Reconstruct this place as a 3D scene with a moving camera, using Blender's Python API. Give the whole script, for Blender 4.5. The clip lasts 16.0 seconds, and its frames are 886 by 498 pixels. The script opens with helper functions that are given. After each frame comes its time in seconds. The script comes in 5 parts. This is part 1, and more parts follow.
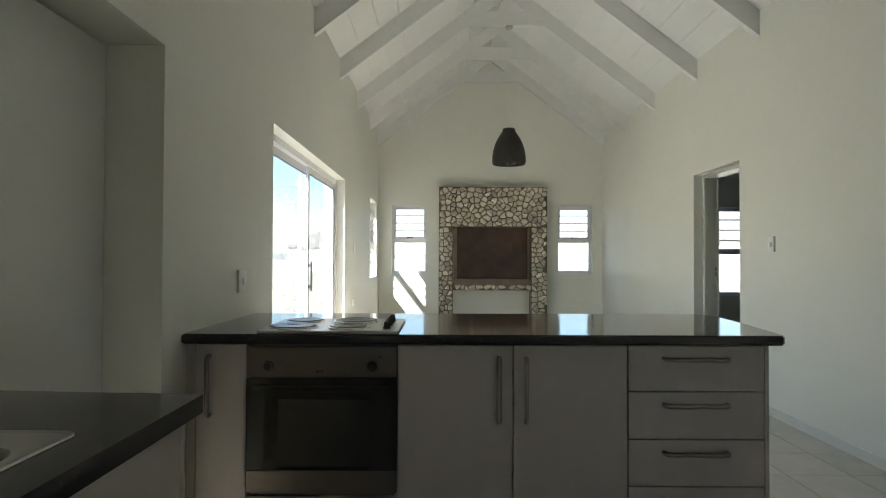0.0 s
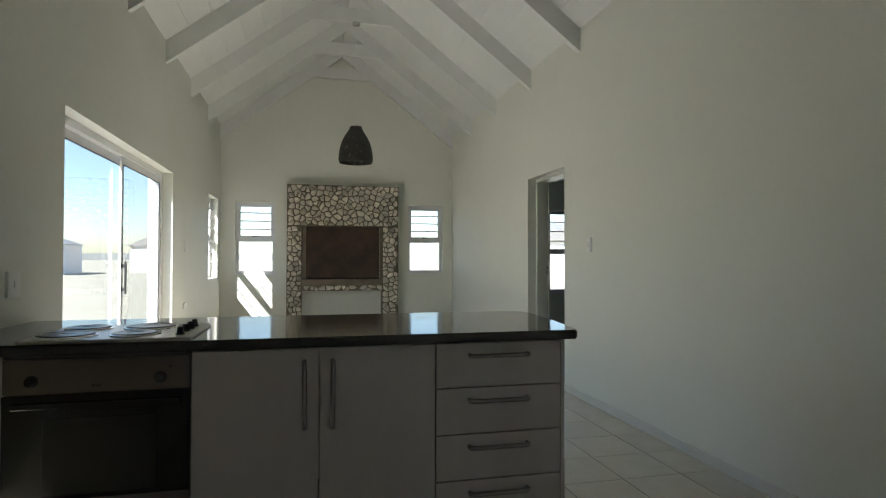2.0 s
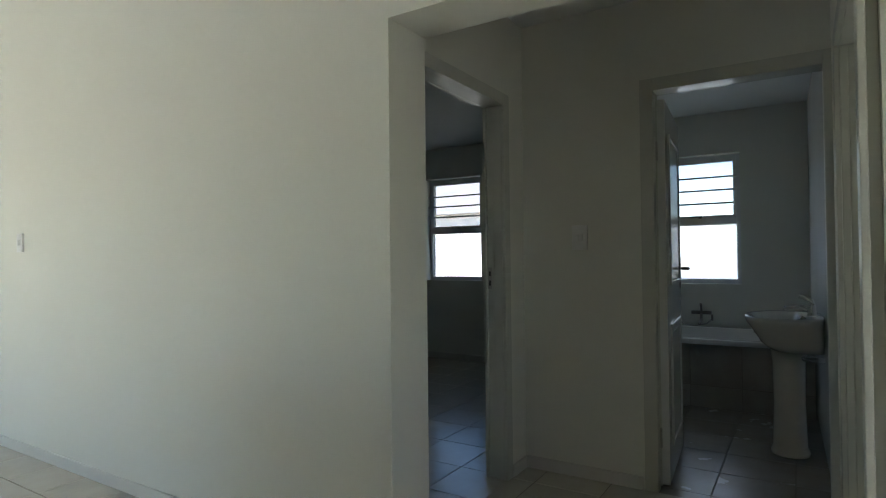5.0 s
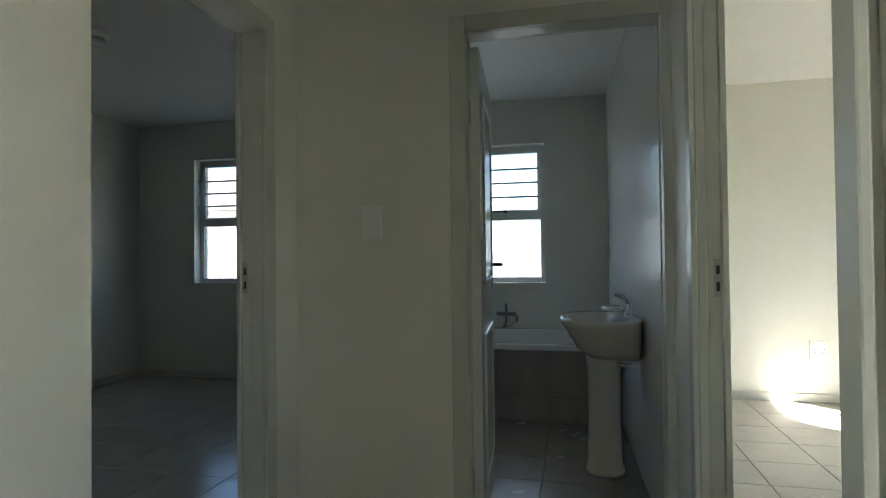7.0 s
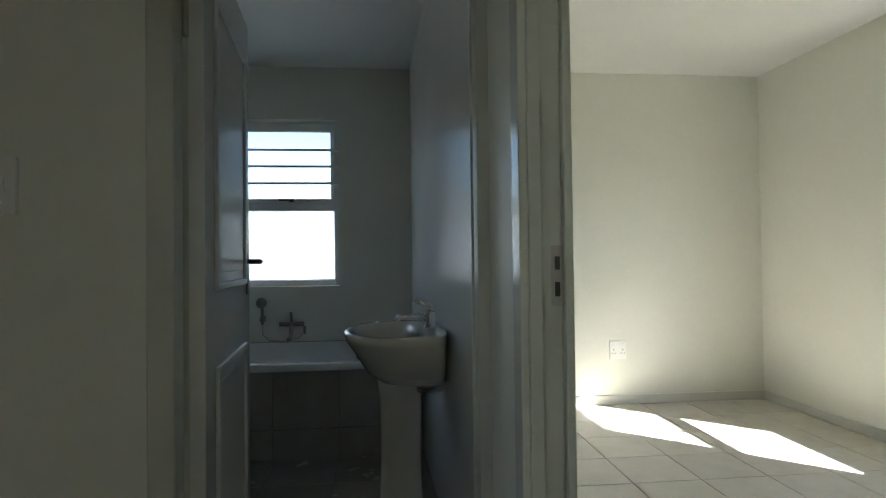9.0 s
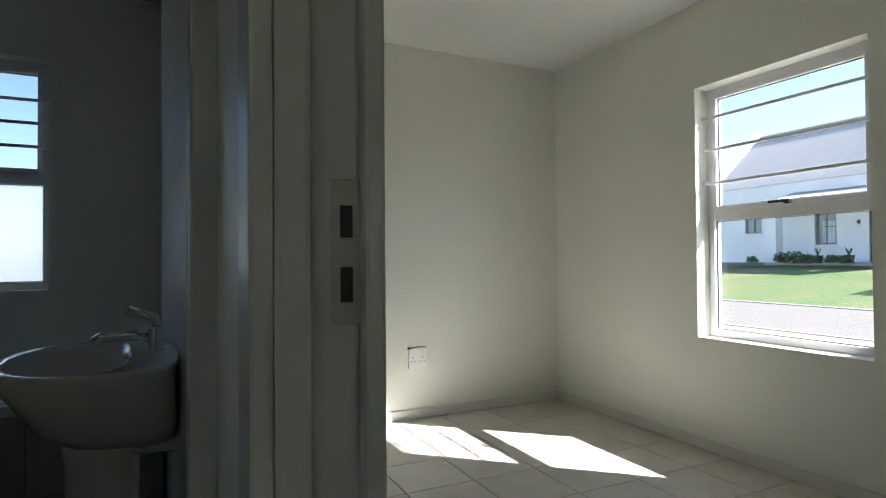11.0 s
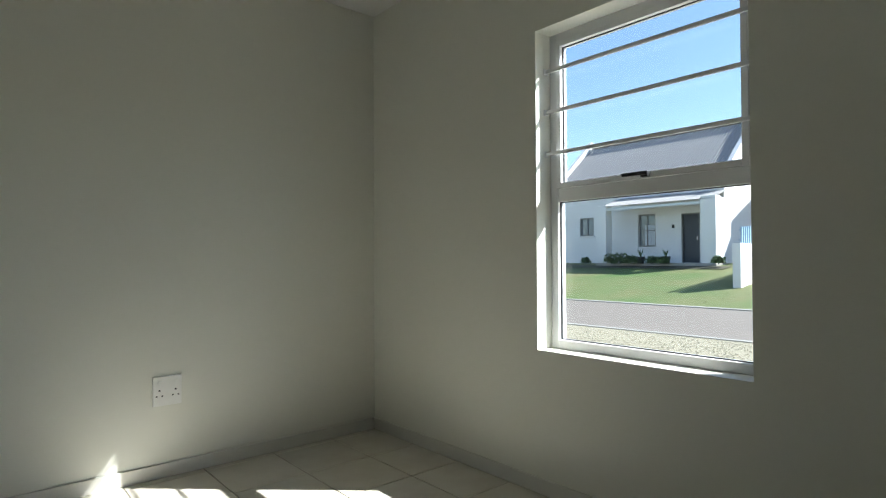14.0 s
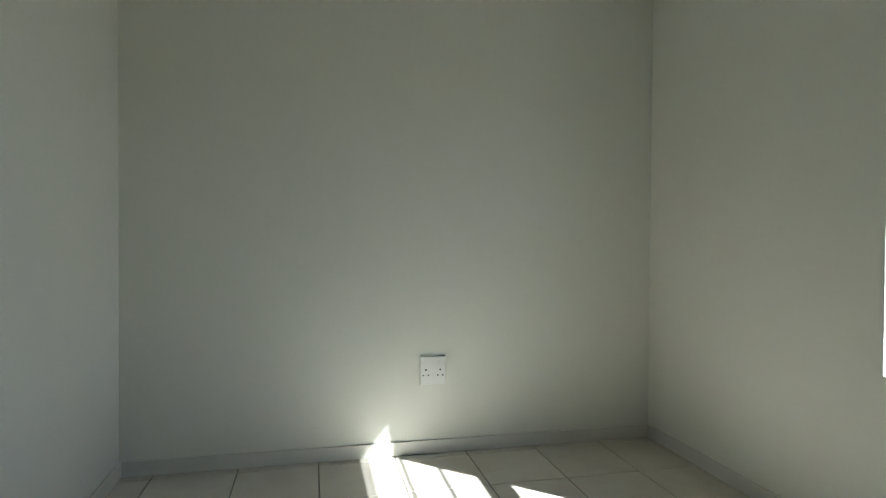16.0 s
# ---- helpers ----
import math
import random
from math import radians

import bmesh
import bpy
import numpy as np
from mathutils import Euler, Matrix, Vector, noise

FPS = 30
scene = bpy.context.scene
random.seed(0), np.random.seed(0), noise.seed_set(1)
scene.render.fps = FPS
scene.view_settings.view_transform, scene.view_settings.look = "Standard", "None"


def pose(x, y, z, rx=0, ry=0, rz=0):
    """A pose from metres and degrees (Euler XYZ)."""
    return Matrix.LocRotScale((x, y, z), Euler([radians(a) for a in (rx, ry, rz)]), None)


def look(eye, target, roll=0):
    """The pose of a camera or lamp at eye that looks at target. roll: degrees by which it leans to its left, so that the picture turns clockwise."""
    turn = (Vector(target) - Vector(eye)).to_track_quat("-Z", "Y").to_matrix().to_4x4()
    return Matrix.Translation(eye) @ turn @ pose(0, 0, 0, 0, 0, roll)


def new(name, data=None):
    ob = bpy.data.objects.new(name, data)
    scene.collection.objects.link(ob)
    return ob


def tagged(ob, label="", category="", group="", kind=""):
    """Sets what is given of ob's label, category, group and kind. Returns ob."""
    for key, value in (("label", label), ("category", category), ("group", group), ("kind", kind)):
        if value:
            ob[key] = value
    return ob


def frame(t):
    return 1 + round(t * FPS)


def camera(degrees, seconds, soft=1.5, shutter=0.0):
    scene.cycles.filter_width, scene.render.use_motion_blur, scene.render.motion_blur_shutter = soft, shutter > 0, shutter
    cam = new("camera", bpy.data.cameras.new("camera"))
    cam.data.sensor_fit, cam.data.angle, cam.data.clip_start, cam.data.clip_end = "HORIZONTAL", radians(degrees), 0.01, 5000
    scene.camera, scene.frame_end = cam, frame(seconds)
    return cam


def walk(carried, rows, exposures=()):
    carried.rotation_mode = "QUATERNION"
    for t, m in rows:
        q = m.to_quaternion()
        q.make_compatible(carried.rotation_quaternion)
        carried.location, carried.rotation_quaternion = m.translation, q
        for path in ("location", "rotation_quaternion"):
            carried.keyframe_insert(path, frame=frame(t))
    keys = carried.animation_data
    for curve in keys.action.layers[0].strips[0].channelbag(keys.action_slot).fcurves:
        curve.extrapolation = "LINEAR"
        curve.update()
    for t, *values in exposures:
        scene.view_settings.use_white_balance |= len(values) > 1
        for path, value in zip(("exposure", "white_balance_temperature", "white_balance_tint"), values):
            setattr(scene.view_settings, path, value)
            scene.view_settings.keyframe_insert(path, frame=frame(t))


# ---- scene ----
cam = camera(75.5, 16.0, soft=1.1)

PATH = [
    (0, (0.038, -0.261, 1.202), (0.035, 1.738, 1.237), 0.2),
    (0.5, (0.112, -0.266, 1.205), (0.196, 1.732, 1.24), 0.1),
    (1, (0.181, -0.272, 1.204), (0.369, 1.718, 1.24), 0.2),
    (1.5, (0.233, -0.273, 1.195), (0.53, 1.705, 1.231), 0.1),
    (2, (0.276, -0.231, 1.2), (0.734, 1.715, 1.236), 0.1),
    (2.5, (0.34, -0.163, 1.211), (1.076, 1.696, 1.245), -0.2),
    (3, (0.435, -0.158, 1.214), (1.44, 1.571, 1.245), -0.3),
    (3.5, (0.594, -0.153, 1.217), (1.792, 1.448, 1.252), -0.4),
    (4, (0.702, -0.144, 1.2), (2.07, 1.315, 1.238), -0.5),
    (4.5, (0.789, -0.115, 1.186), (2.311, 1.181, 1.226), -0.5),
    (5, (0.913, -0.063, 1.198), (2.606, 1.001, 1.231), -0.6),
    (5.2, (0.987, -0.052, 1.205), (2.739, 0.912, 1.234), -0.6),
    (7.5, (1.963, 0.193, 1.138), (3.932, 0.539, 1.172), -0.6),
    (8, (2.171, 0.161, 1.13), (4.159, 0.374, 1.162), -0.6),
    (8.5, (2.384, 0.13, 1.134), (4.383, 0.148, 1.166), -0.8),
    (9, (2.54, 0.077, 1.122), (4.53, -0.124, 1.156), -0.7),
    (9.5, (2.71, 0.002, 1.116), (4.677, -0.356, 1.146), -0.7),
    (10, (2.87, -0.054, 1.105), (4.806, -0.556, 1.135), -0.7),
    (12.5, (3.559, -0.391, 1.053), (5.077, -1.693, 1.091), -0.4),
    (13, (3.643, -0.573, 1.047), (5.139, -1.9, 1.082), -0.5),
    (13.5, (3.716, -0.73, 1.038), (5.211, -2.058, 1.073), -0.4),
    (14, (3.819, -0.893, 1.028), (5.336, -2.196, 1.064), -0.3),
    (14.5, (3.918, -0.995, 1.026), (5.533, -2.174, 1.057), -0.0),
    (15, (3.962, -1.057, 1.023), (5.76, -1.933, 1.053), 0.3),
    (15.5, (4.003, -1.072, 1.021), (5.908, -1.683, 1.026), 0.6),
    (16, (4.026, -1.099, 1.047), (5.976, -1.546, 1.016), 0.4),
]
EXPOSURES = [(0, 2.64, 6190, 10), (1, 2.44, 6190, 10), (2, 2.22, 6170, 10), (2.5, 2.15, 6170, 10), (3.5, 2.52, 6190, 10), (4, 2.87, 6150, 10), (4.5, 3.0, 6090, 10), (5.2, 3.3, 5990, 10), (7.4, 3.93, 6140, 9), (8, 3.82, 6140, 8), (8.5, 3.64, 6120, 8), (9, 3.48, 6070, 9), (10, 3.12, 5850, 11), (12.5, 2.17, 6000, 10), (14.0, 2.0, 5940, 6), (14.5, 1.88, 5920, 6), (15.5, 2.12, 5770, 5), (16, 2.4, 5720, 4)]

walk(cam, [(t, look(e, g, r)) for t, e, g, r in PATH], EXPOSURES)

# ---- world and light ----
SUN_WAY = Vector((0.757, 0.825, -0.982)).normalized()
world = bpy.data.worlds.new("world")
scene.world = world
world.use_nodes = True
wn = world.node_tree
sky = wn.nodes.new("ShaderNodeTexSky")
sky.sky_type = "NISHITA"
sky.sun_disc = False
sky.sun_elevation = math.asin(-SUN_WAY.z)
sky.sun_rotation = math.atan2(-SUN_WAY.x, -SUN_WAY.y)
sky.altitude = 20
sky.air_density = 1.0
sky.dust_density = 0.6
wn.links.new(sky.outputs[0], wn.nodes["Background"].inputs[0])
wn.nodes["Background"].inputs[1].default_value = 0.10
sun = new("sun", bpy.data.lights.new("sun", "SUN"))
sun.data.energy = 5.0
sun.data.angle = radians(0.55)
sun.data.color = (1.0, 0.965, 0.91)
sun.matrix_world = look((0, 0, 0), SUN_WAY)


# ---- materials ----
def material(name, color, rough=0.6, metal=0.0, second=None, scale=6.0, amount=0.5, bump=0.0, bump_scale=60.0,
             stretch=(1, 1, 1), per_object=0.0, detail=6.0, spec=0.5, coat=0.0, rough_var=0.0):
    m = bpy.data.materials.new(name)
    m.use_nodes = True
    n, l = m.node_tree.nodes, m.node_tree.links
    p = n["Principled BSDF"]
    p.inputs["Roughness"].default_value = rough
    p.inputs["Metallic"].default_value = metal
    p.inputs["Specular IOR Level"].default_value = spec
    p.inputs["Coat Weight"].default_value = coat
    p.inputs["Coat Roughness"].default_value = 0.08
    co = n.new("ShaderNodeTexCoord")
    mp = n.new("ShaderNodeMapping")
    mp.inputs["Scale"].default_value = stretch
    l.new(co.outputs["Object"], mp.inputs[0])
    vec = mp.outputs[0]
    if per_object:
        info = n.new("ShaderNodeObjectInfo")
        add = n.new("ShaderNodeVectorMath")
        add.operation = "ADD"
        mul = n.new("ShaderNodeMath")
        mul.operation = "MULTIPLY"
        mul.inputs[1].default_value = 37.0
        l.new(info.outputs["Random"], mul.inputs[0])
        l.new(vec, add.inputs[0])
        l.new(mul.outputs[0], add.inputs[1])
        vec = add.outputs[0]
    tex = n.new("ShaderNodeTexNoise")
    tex.inputs["Scale"].default_value = scale
    tex.inputs["Detail"].default_value = detail
    l.new(vec, tex.inputs["Vector"])
    ramp = n.new("ShaderNodeMapRange")
    ramp.inputs["From Min"].default_value = 0.3
    ramp.inputs["From Max"].default_value = 0.7
    l.new(tex.outputs["Fac"], ramp.inputs[0])
    mix = n.new("ShaderNodeMix")
    mix.data_type = "RGBA"
    sc = second or tuple(c * 0.93 for c in color)
    mix.inputs["A"].default_value = (*color, 1)
    mix.inputs["B"].default_value = tuple(a * (1 - amount) + b * amount for a, b in zip(color, sc)) + (1,)
    l.new(ramp.outputs[0], mix.inputs["Factor"])
    out = mix.outputs["Result"]
    if per_object:
        hsv = n.new("ShaderNodeHueSaturation")
        mr = n.new("ShaderNodeMapRange")
        mr.inputs["To Min"].default_value = 1 - per_object
        mr.inputs["To Max"].default_value = 1 + per_object
        l.new(info.outputs["Random"], mr.inputs[0])
        l.new(mr.outputs[0], hsv.inputs["Value"])
        l.new(out, hsv.inputs["Color"])
        out = hsv.outputs[0]
    l.new(out, p.inputs["Base Color"])
    if rough_var:
        rr = n.new("ShaderNodeMapRange")
        rr.inputs["To Min"].default_value = max(rough - rough_var, 0.02)
        rr.inputs["To Max"].default_value = rough + rough_var
        l.new(tex.outputs["Fac"], rr.inputs[0])
        l.new(rr.outputs[0], p.inputs["Roughness"])
    if bump:
        bt = n.new("ShaderNodeTexNoise")
        bt.inputs["Scale"].default_value = bump_scale
        bt.inputs["Detail"].default_value = 4
        l.new(vec, bt.inputs["Vector"])
        bn = n.new("ShaderNodeBump")
        bn.inputs["Strength"].default_value = bump
        bn.inputs["Distance"].default_value = 0.004
        l.new(bt.outputs["Fac"], bn.inputs["Height"])
        l.new(bn.outputs[0], p.inputs["Normal"])
    return m


def glass(name, tint=(1, 1, 1), frosted=0.0):
    m = bpy.data.materials.new(name)
    m.use_nodes = True
    n, l = m.node_tree.nodes, m.node_tree.links
    n.remove(n["Principled BSDF"])
    tr = n.new("ShaderNodeBsdfTransparent")
    tr.inputs[0].default_value = (*tint, 1)
    gl = n.new("ShaderNodeBsdfGlossy")
    gl.inputs["Roughness"].default_value = 0.02 + 0.3 * frosted
    lw = n.new("ShaderNodeLayerWeight")
    lw.inputs[0].default_value = 0.5
    pw = n.new("ShaderNodeMath")
    pw.operation = "POWER"
    pw.inputs[1].default_value = 5.0
    l.new(lw.outputs["Facing"], pw.inputs[0])
    fr = n.new("ShaderNodeMath")
    fr.operation = "MULTIPLY_ADD"
    fr.inputs[1].default_value = 0.9
    fr.inputs[2].default_value = 0.02
    l.new(pw.outputs[0], fr.inputs[0])
    mx = n.new("ShaderNodeMixShader")
    l.new(fr.outputs[0], mx.inputs[0])
    base = tr.outputs[0]
    if frosted:
        tl = n.new("ShaderNodeBsdfTranslucent")
        tl.inputs[0].default_value = (0.85, 0.85, 0.86, 1)
        m2 = n.new("ShaderNodeMixShader")
        m2.inputs[0].default_value = frosted
        l.new(tr.outputs[0], m2.inputs[1])
        l.new(tl.outputs[0], m2.inputs[2])
        base = m2.outputs[0]
    l.new(base, mx.inputs[1])
    l.new(gl.outputs[0], mx.inputs[2])
    l.new(mx.outputs[0], n["Material Output"].inputs[0])
    return m


PAINT = material("wall_paint", (0.80, 0.795, 0.712), 0.50, second=(0.77, 0.762, 0.676), scale=1.3, amount=0.7, bump=0.10, bump_scale=160, rough_var=0.06)
ENAMEL = material("bathroom_enamel", (0.79, 0.785, 0.73), 0.24, second=(0.76, 0.752, 0.695), scale=1.3, amount=0.7, bump=0.05, bump_scale=60, rough_var=0.05)
CEIL = material("ceiling_paint", (0.81, 0.81, 0.775), 0.6, scale=2, bump=0.05, bump_scale=120)
TIMBER = material("painted_timber", (0.80, 0.80, 0.76), 0.5, second=(0.74, 0.74, 0.70), scale=5, stretch=(1, 6, 1), bump=0.1, bump_scale=40)
TRUSSP = material("painted_truss", (0.82, 0.82, 0.79), 0.5, second=(0.76, 0.76, 0.73), scale=5, bump=0.1, bump_scale=40)
TILE = material("floor_tile", (0.655, 0.62, 0.535), 0.22, second=(0.58, 0.53, 0.44), scale=7, amount=0.8, bump=0.05, bump_scale=25, per_object=0.04, rough_var=0.08)
BATHTILE = material("bathroom_tile", (0.40, 0.37, 0.315), 0.25, second=(0.33, 0.30, 0.25), scale=7, amount=0.8, bump=0.05, bump_scale=25, per_object=0.05, rough_var=0.08)
GROUT = material("grout", (0.26, 0.24, 0.20), 0.9, second=(0.18, 0.16, 0.14), scale=30)
SKIRT = material("skirting", (0.72, 0.705, 0.645), 0.35, second=(0.65, 0.63, 0.57), scale=5)
LAMIN = material("cabinet_laminate", (0.52, 0.47, 0.415), 0.42, second=(0.45, 0.405, 0.355), scale=2.6, amount=0.8, stretch=(3, 3, 0.6), bump=0.06, bump_scale=90)
PLINTH = material("plinth", (0.40, 0.37, 0.33), 0.5)
GRANITE = material("worktop_granite", (0.014, 0.014, 0.015), 0.10, second=(0.045, 0.045, 0.048), scale=220, amount=0.7, detail=3, spec=0.6, rough_var=0.05)
STEEL = material("brushed_steel", (0.52, 0.50, 0.47), 0.34, 1.0, second=(0.44, 0.42, 0.40), scale=40, stretch=(1, 30, 30), rough_var=0.08)
OVENST = material("oven_steel", (0.16, 0.14, 0.12), 0.40, 0.85, second=(0.13, 0.115, 0.10), scale=50, stretch=(1, 1, 30))
# Steel and chrome with the dark surroundings they mirror put into the colour.
DARKENED = material("darkened_metal", (0.30, 0.275, 0.25), 0.30, 1.0, second=(0.24, 0.22, 0.20), scale=30)
CHROME = material("chrome", (0.80, 0.80, 0.80), 0.10, 1.0)
BLACKG = material("black_glass", (0.012, 0.012, 0.012), 0.08, spec=0.6)
OVENIN = material("oven_window", (0.03, 0.03, 0.026), 0.12, spec=0.6)
BLACK = material("black_plastic", (0.018, 0.018, 0.018), 0.45)
IRON = material("cast_iron", (0.06, 0.06, 0.06), 0.30, spec=0.8, bump=0.06, bump_scale=90)
ALU = material("white_aluminium", (0.78, 0.78, 0.78), 0.35, second=(0.74, 0.74, 0.74), scale=8)
FRAMEP = material("door_frame_enamel", (0.62, 0.62, 0.55), 0.28, coat=0.2, second=(0.57, 0.56, 0.49), scale=4, bump=0.05, bump_scale=60)
DOORP = material("door_enamel", (0.78, 0.78, 0.74), 0.22, second=(0.74, 0.74, 0.70), scale=2.5, bump=0.05, bump_scale=50)
PLASTIC = material("white_plastic", (0.88, 0.88, 0.85), 0.3, second=(0.78, 0.77, 0.72), scale=20)
GREYP = material("grey_hole", (0.05, 0.05, 0.05), 0.6)
CERAM = material("ceramic", (0.80, 0.78, 0.71), 0.10, second=(0.77, 0.74, 0.67), scale=3, coat=0.3)
ACRYL = material("bath_acrylic", (0.80, 0.80, 0.78), 0.16)
STONE = material("pebble_stone", (0.78, 0.715, 0.60), 0.8, second=(0.50, 0.44, 0.34), scale=14, amount=0.9, bump=1.0, bump_scale=38, per_object=0.24)
MORTAR = material("dark_mortar", (0.20, 0.168, 0.12), 0.9, second=(0.12, 0.10, 0.072), scale=40, bump=0.5, bump_scale=80)
RUST = material("rusted_steel", (0.085, 0.048, 0.030), 0.65, second=(0.030, 0.020, 0.015), scale=5, amount=1.0, bump=0.2, bump_scale=60, metal=0.2)
LEDGE = material("hearth_slab", (0.215, 0.175, 0.13), 0.7, second=(0.14, 0.112, 0.085), scale=9, amount=0.9)
RATTAN = material("black_rattan", (0.016, 0.014, 0.012), 0.6, second=(0.035, 0.03, 0.026), scale=80)
GLASS = glass("window_glass", (0.74, 0.76, 0.77))
# Window glass tinted darker to hold back daylight in the two dim rooms.
DIMGL = glass("dimming_window_glass", (0.56, 0.57, 0.58))
FROST = glass("obscure_glass", (0.58, 0.59, 0.60), 0.5)
PLASTER = material("outside_plaster", (0.78, 0.755, 0.735), 0.8, second=(0.71, 0.68, 0.65), scale=1.2, amount=0.8, bump=0.2, bump_scale=60)
ROOFM = material("corrugated_sheet", (0.34, 0.315, 0.295), 0.5, second=(0.28, 0.26, 0.24), scale=2.0, metal=0.2)
GRASS = material("lawn", (0.085, 0.145, 0.03), 0.9, second=(0.21, 0.175, 0.075), scale=0.45, amount=0.8, bump=0.4, bump_scale=70, detail=10)
BLADE = material("grass_blade", (0.085, 0.15, 0.03), 0.7, second=(0.19, 0.17, 0.055), scale=0.7, amount=0.9)
ASPHALT = material("road_surface", (0.215, 0.175, 0.142), 0.85, second=(0.18, 0.15, 0.122), scale=1.5, bump=0.15, bump_scale=160)
KERB = material("kerb_concrete", (0.36, 0.33, 0.28), 0.85, second=(0.30, 0.275, 0.235), scale=6)
GRAVEL = material("gravel_verge", (0.42, 0.365, 0.25), 0.95, second=(0.24, 0.205, 0.135), scale=34, amount=1.0, bump=1.0, bump_scale=60)
PEBBLE = material("verge_pebble", (0.48, 0.42, 0.30), 0.9, second=(0.30, 0.26, 0.18), scale=9, amount=1.0)
SAND = material("dry_ground", (0.46, 0.42, 0.33), 0.95, second=(0.35, 0.32, 0.23), scale=0.6, amount=0.9, bump=0.5, bump_scale=20)
PAVE = material("stoep_concrete", (0.52, 0.50, 0.46), 0.85, second=(0.45, 0.43, 0.40), scale=3)
LEAF = material("shrub_leaf", (0.05, 0.085, 0.025), 0.6, second=(0.09, 0.13, 0.04), scale=9, amount=1.0)
DARKWOOD = material("dark_door", (0.035, 0.040, 0.048), 0.5, second=(0.05, 0.055, 0.06), scale=6)
WINDARK = material("house_window_glass", (0.16, 0.18, 0.20), 0.08, spec=0.7)
WINFR = material("house_window_frame", (0.20, 0.19, 0.18), 0.5)
CURTAIN = material("net_curtain", (0.62, 0.64, 0.66), 0.9)
BLUEF = material("blue_fence", (0.30, 0.42, 0.55), 0.5)
HILL = material("far_hills", (0.34, 0.34, 0.33), 1.0, second=(0.28, 0.29, 0.27), scale=0.01)
SOIL = material("bed_soil", (0.07, 0.06, 0.045), 0.95, second=(0.12, 0.11, 0.06), scale=3, amount=1.0, bump=1.0, bump_scale=30)
POT = material("black_pot", (0.03, 0.03, 0.03), 0.6)


# ---- building helpers ----
ROOT = {}


def box(bm, a, b):
    lo, hi = [min(p, q) for p, q in zip(a, b)], [max(p, q) for p, q in zip(a, b)]
    v = [bm.verts.new((x, y, z)) for x in (lo[0], hi[0]) for y in (lo[1], hi[1]) for z in (lo[2], hi[2])]
    for f in ((0, 1, 3, 2), (4, 6, 7, 5), (0, 4, 5, 1), (2, 3, 7, 6), (0, 2, 6, 4), (1, 5, 7, 3)):
        bm.faces.new([v[i] for i in f])
    return v


def rounded(bm, width=0.003, segments=2):
    bmesh.ops.bevel(bm, geom=list(bm.edges), offset=width, segments=segments, affect="EDGES", profile=0.6)


def boxes(*pairs, bevel=0.0, segments=2):
    bm = bmesh.new()
    for a, b in pairs:
        one = bmesh.new()
        box(one, a, b)
        if bevel:
            rounded(one, bevel, segments)
        me = bpy.data.meshes.new("t")
        one.to_mesh(me)
        one.free()
        bm.from_mesh(me)
        bpy.data.meshes.remove(me)
    return bm


def lathe(profile, center, axis="z", segments=32, closed=False):
    """Turned shape: profile of (radius, height) about an axis through center."""
    bm = bmesh.new()
    rings = []
    for r, hgt in profile:
        ring = []
        for k in range(segments):
            a = 2 * math.pi * k / segments
            p = (r * math.cos(a), r * math.sin(a), hgt)
            p = {"z": p, "x": (p[2], p[0], p[1]), "y": (p[0], p[2], p[1])}[axis]
            ring.append(bm.verts.new(Vector(center) + Vector(p)))
        rings.append(ring)
    for q, r in zip(rings, rings[1:]):
        for k in range(segments):
            bm.faces.new((q[k], q[(k + 1) % segments], r[(k + 1) % segments], r[k]))
    bm.faces.new(rings[0])
    bm.faces.new(rings[-1])
    bmesh.ops.recalc_face_normals(bm, faces=bm.faces)
    return bm


def tube(points, radius, segments=10, bm=None):
    bm = bm or bmesh.new()
    pts = [Vector(p) for p in points]
    rings = []
    side = None
    for i, p in enumerate(pts):
        d = (pts[min(i + 1, len(pts) - 1)] - pts[max(i - 1, 0)]).normalized()
        ref = side if side else (Vector((0, 0, 1)) if abs(d.z) < 0.9 else Vector((1, 0, 0)))
        u = d.cross(ref).normalized()
        v = u.cross(d).normalized()
        side = v
        rings.append([bm.verts.new(p + radius * (math.cos(2 * math.pi * k / segments) * u + math.sin(2 * math.pi * k / segments) * v)) for k in range(segments)])
    for q, r in zip(rings, rings[1:]):
        for k in range(segments):
            bm.faces.new((q[k], q[(k + 1) % segments], r[(k + 1) % segments], r[k]))
    bm.faces.new(rings[0][::-1])
    bm.faces.new(rings[-1])
    return bm


def part(name, bm, mat, parent=None, label="", smooth=False, shadow=True):
    """Links a bmesh, given in world places, as one mesh object under a thing or a part."""
    base = ROOT.get(parent.name, Vector()) if parent else Vector()
    bmesh.ops.translate(bm, verts=bm.verts, vec=-base)
    bmesh.ops.recalc_face_normals(bm, faces=bm.faces)
    me = bpy.data.meshes.new(name)
    bm.to_mesh(me)
    bm.free()
    me.materials.append(mat)
    if smooth:
        for poly in me.polygons:
            poly.use_smooth = True
    ob = new(name, me)
    if parent:
        ob.parent = parent
        ROOT[ob.name] = base
    if label:
        ob["label"] = label
    if not shadow:
        ob.visible_shadow = False
    return ob


def thing(name, place, label, category, group="", kind=""):
    ob = new(name)
    ob.location = place
    ROOT[ob.name] = Vector(place)
    return tagged(ob, label, category, group, kind)


def structure(name, bm, mat, label="", category=""):
    return tagged(part(name, bm, mat), label, category, kind="structure")


# ---- plan ----
W, E, N = -1.01, 2.57, 8.875
EX, SY = 6.764, -2.865
WT = 0.22
CEILING = 2.53
EAVE, RIDGE, PITCH = 3.21, 4.57, 0.755
MID = (W + E) / 2


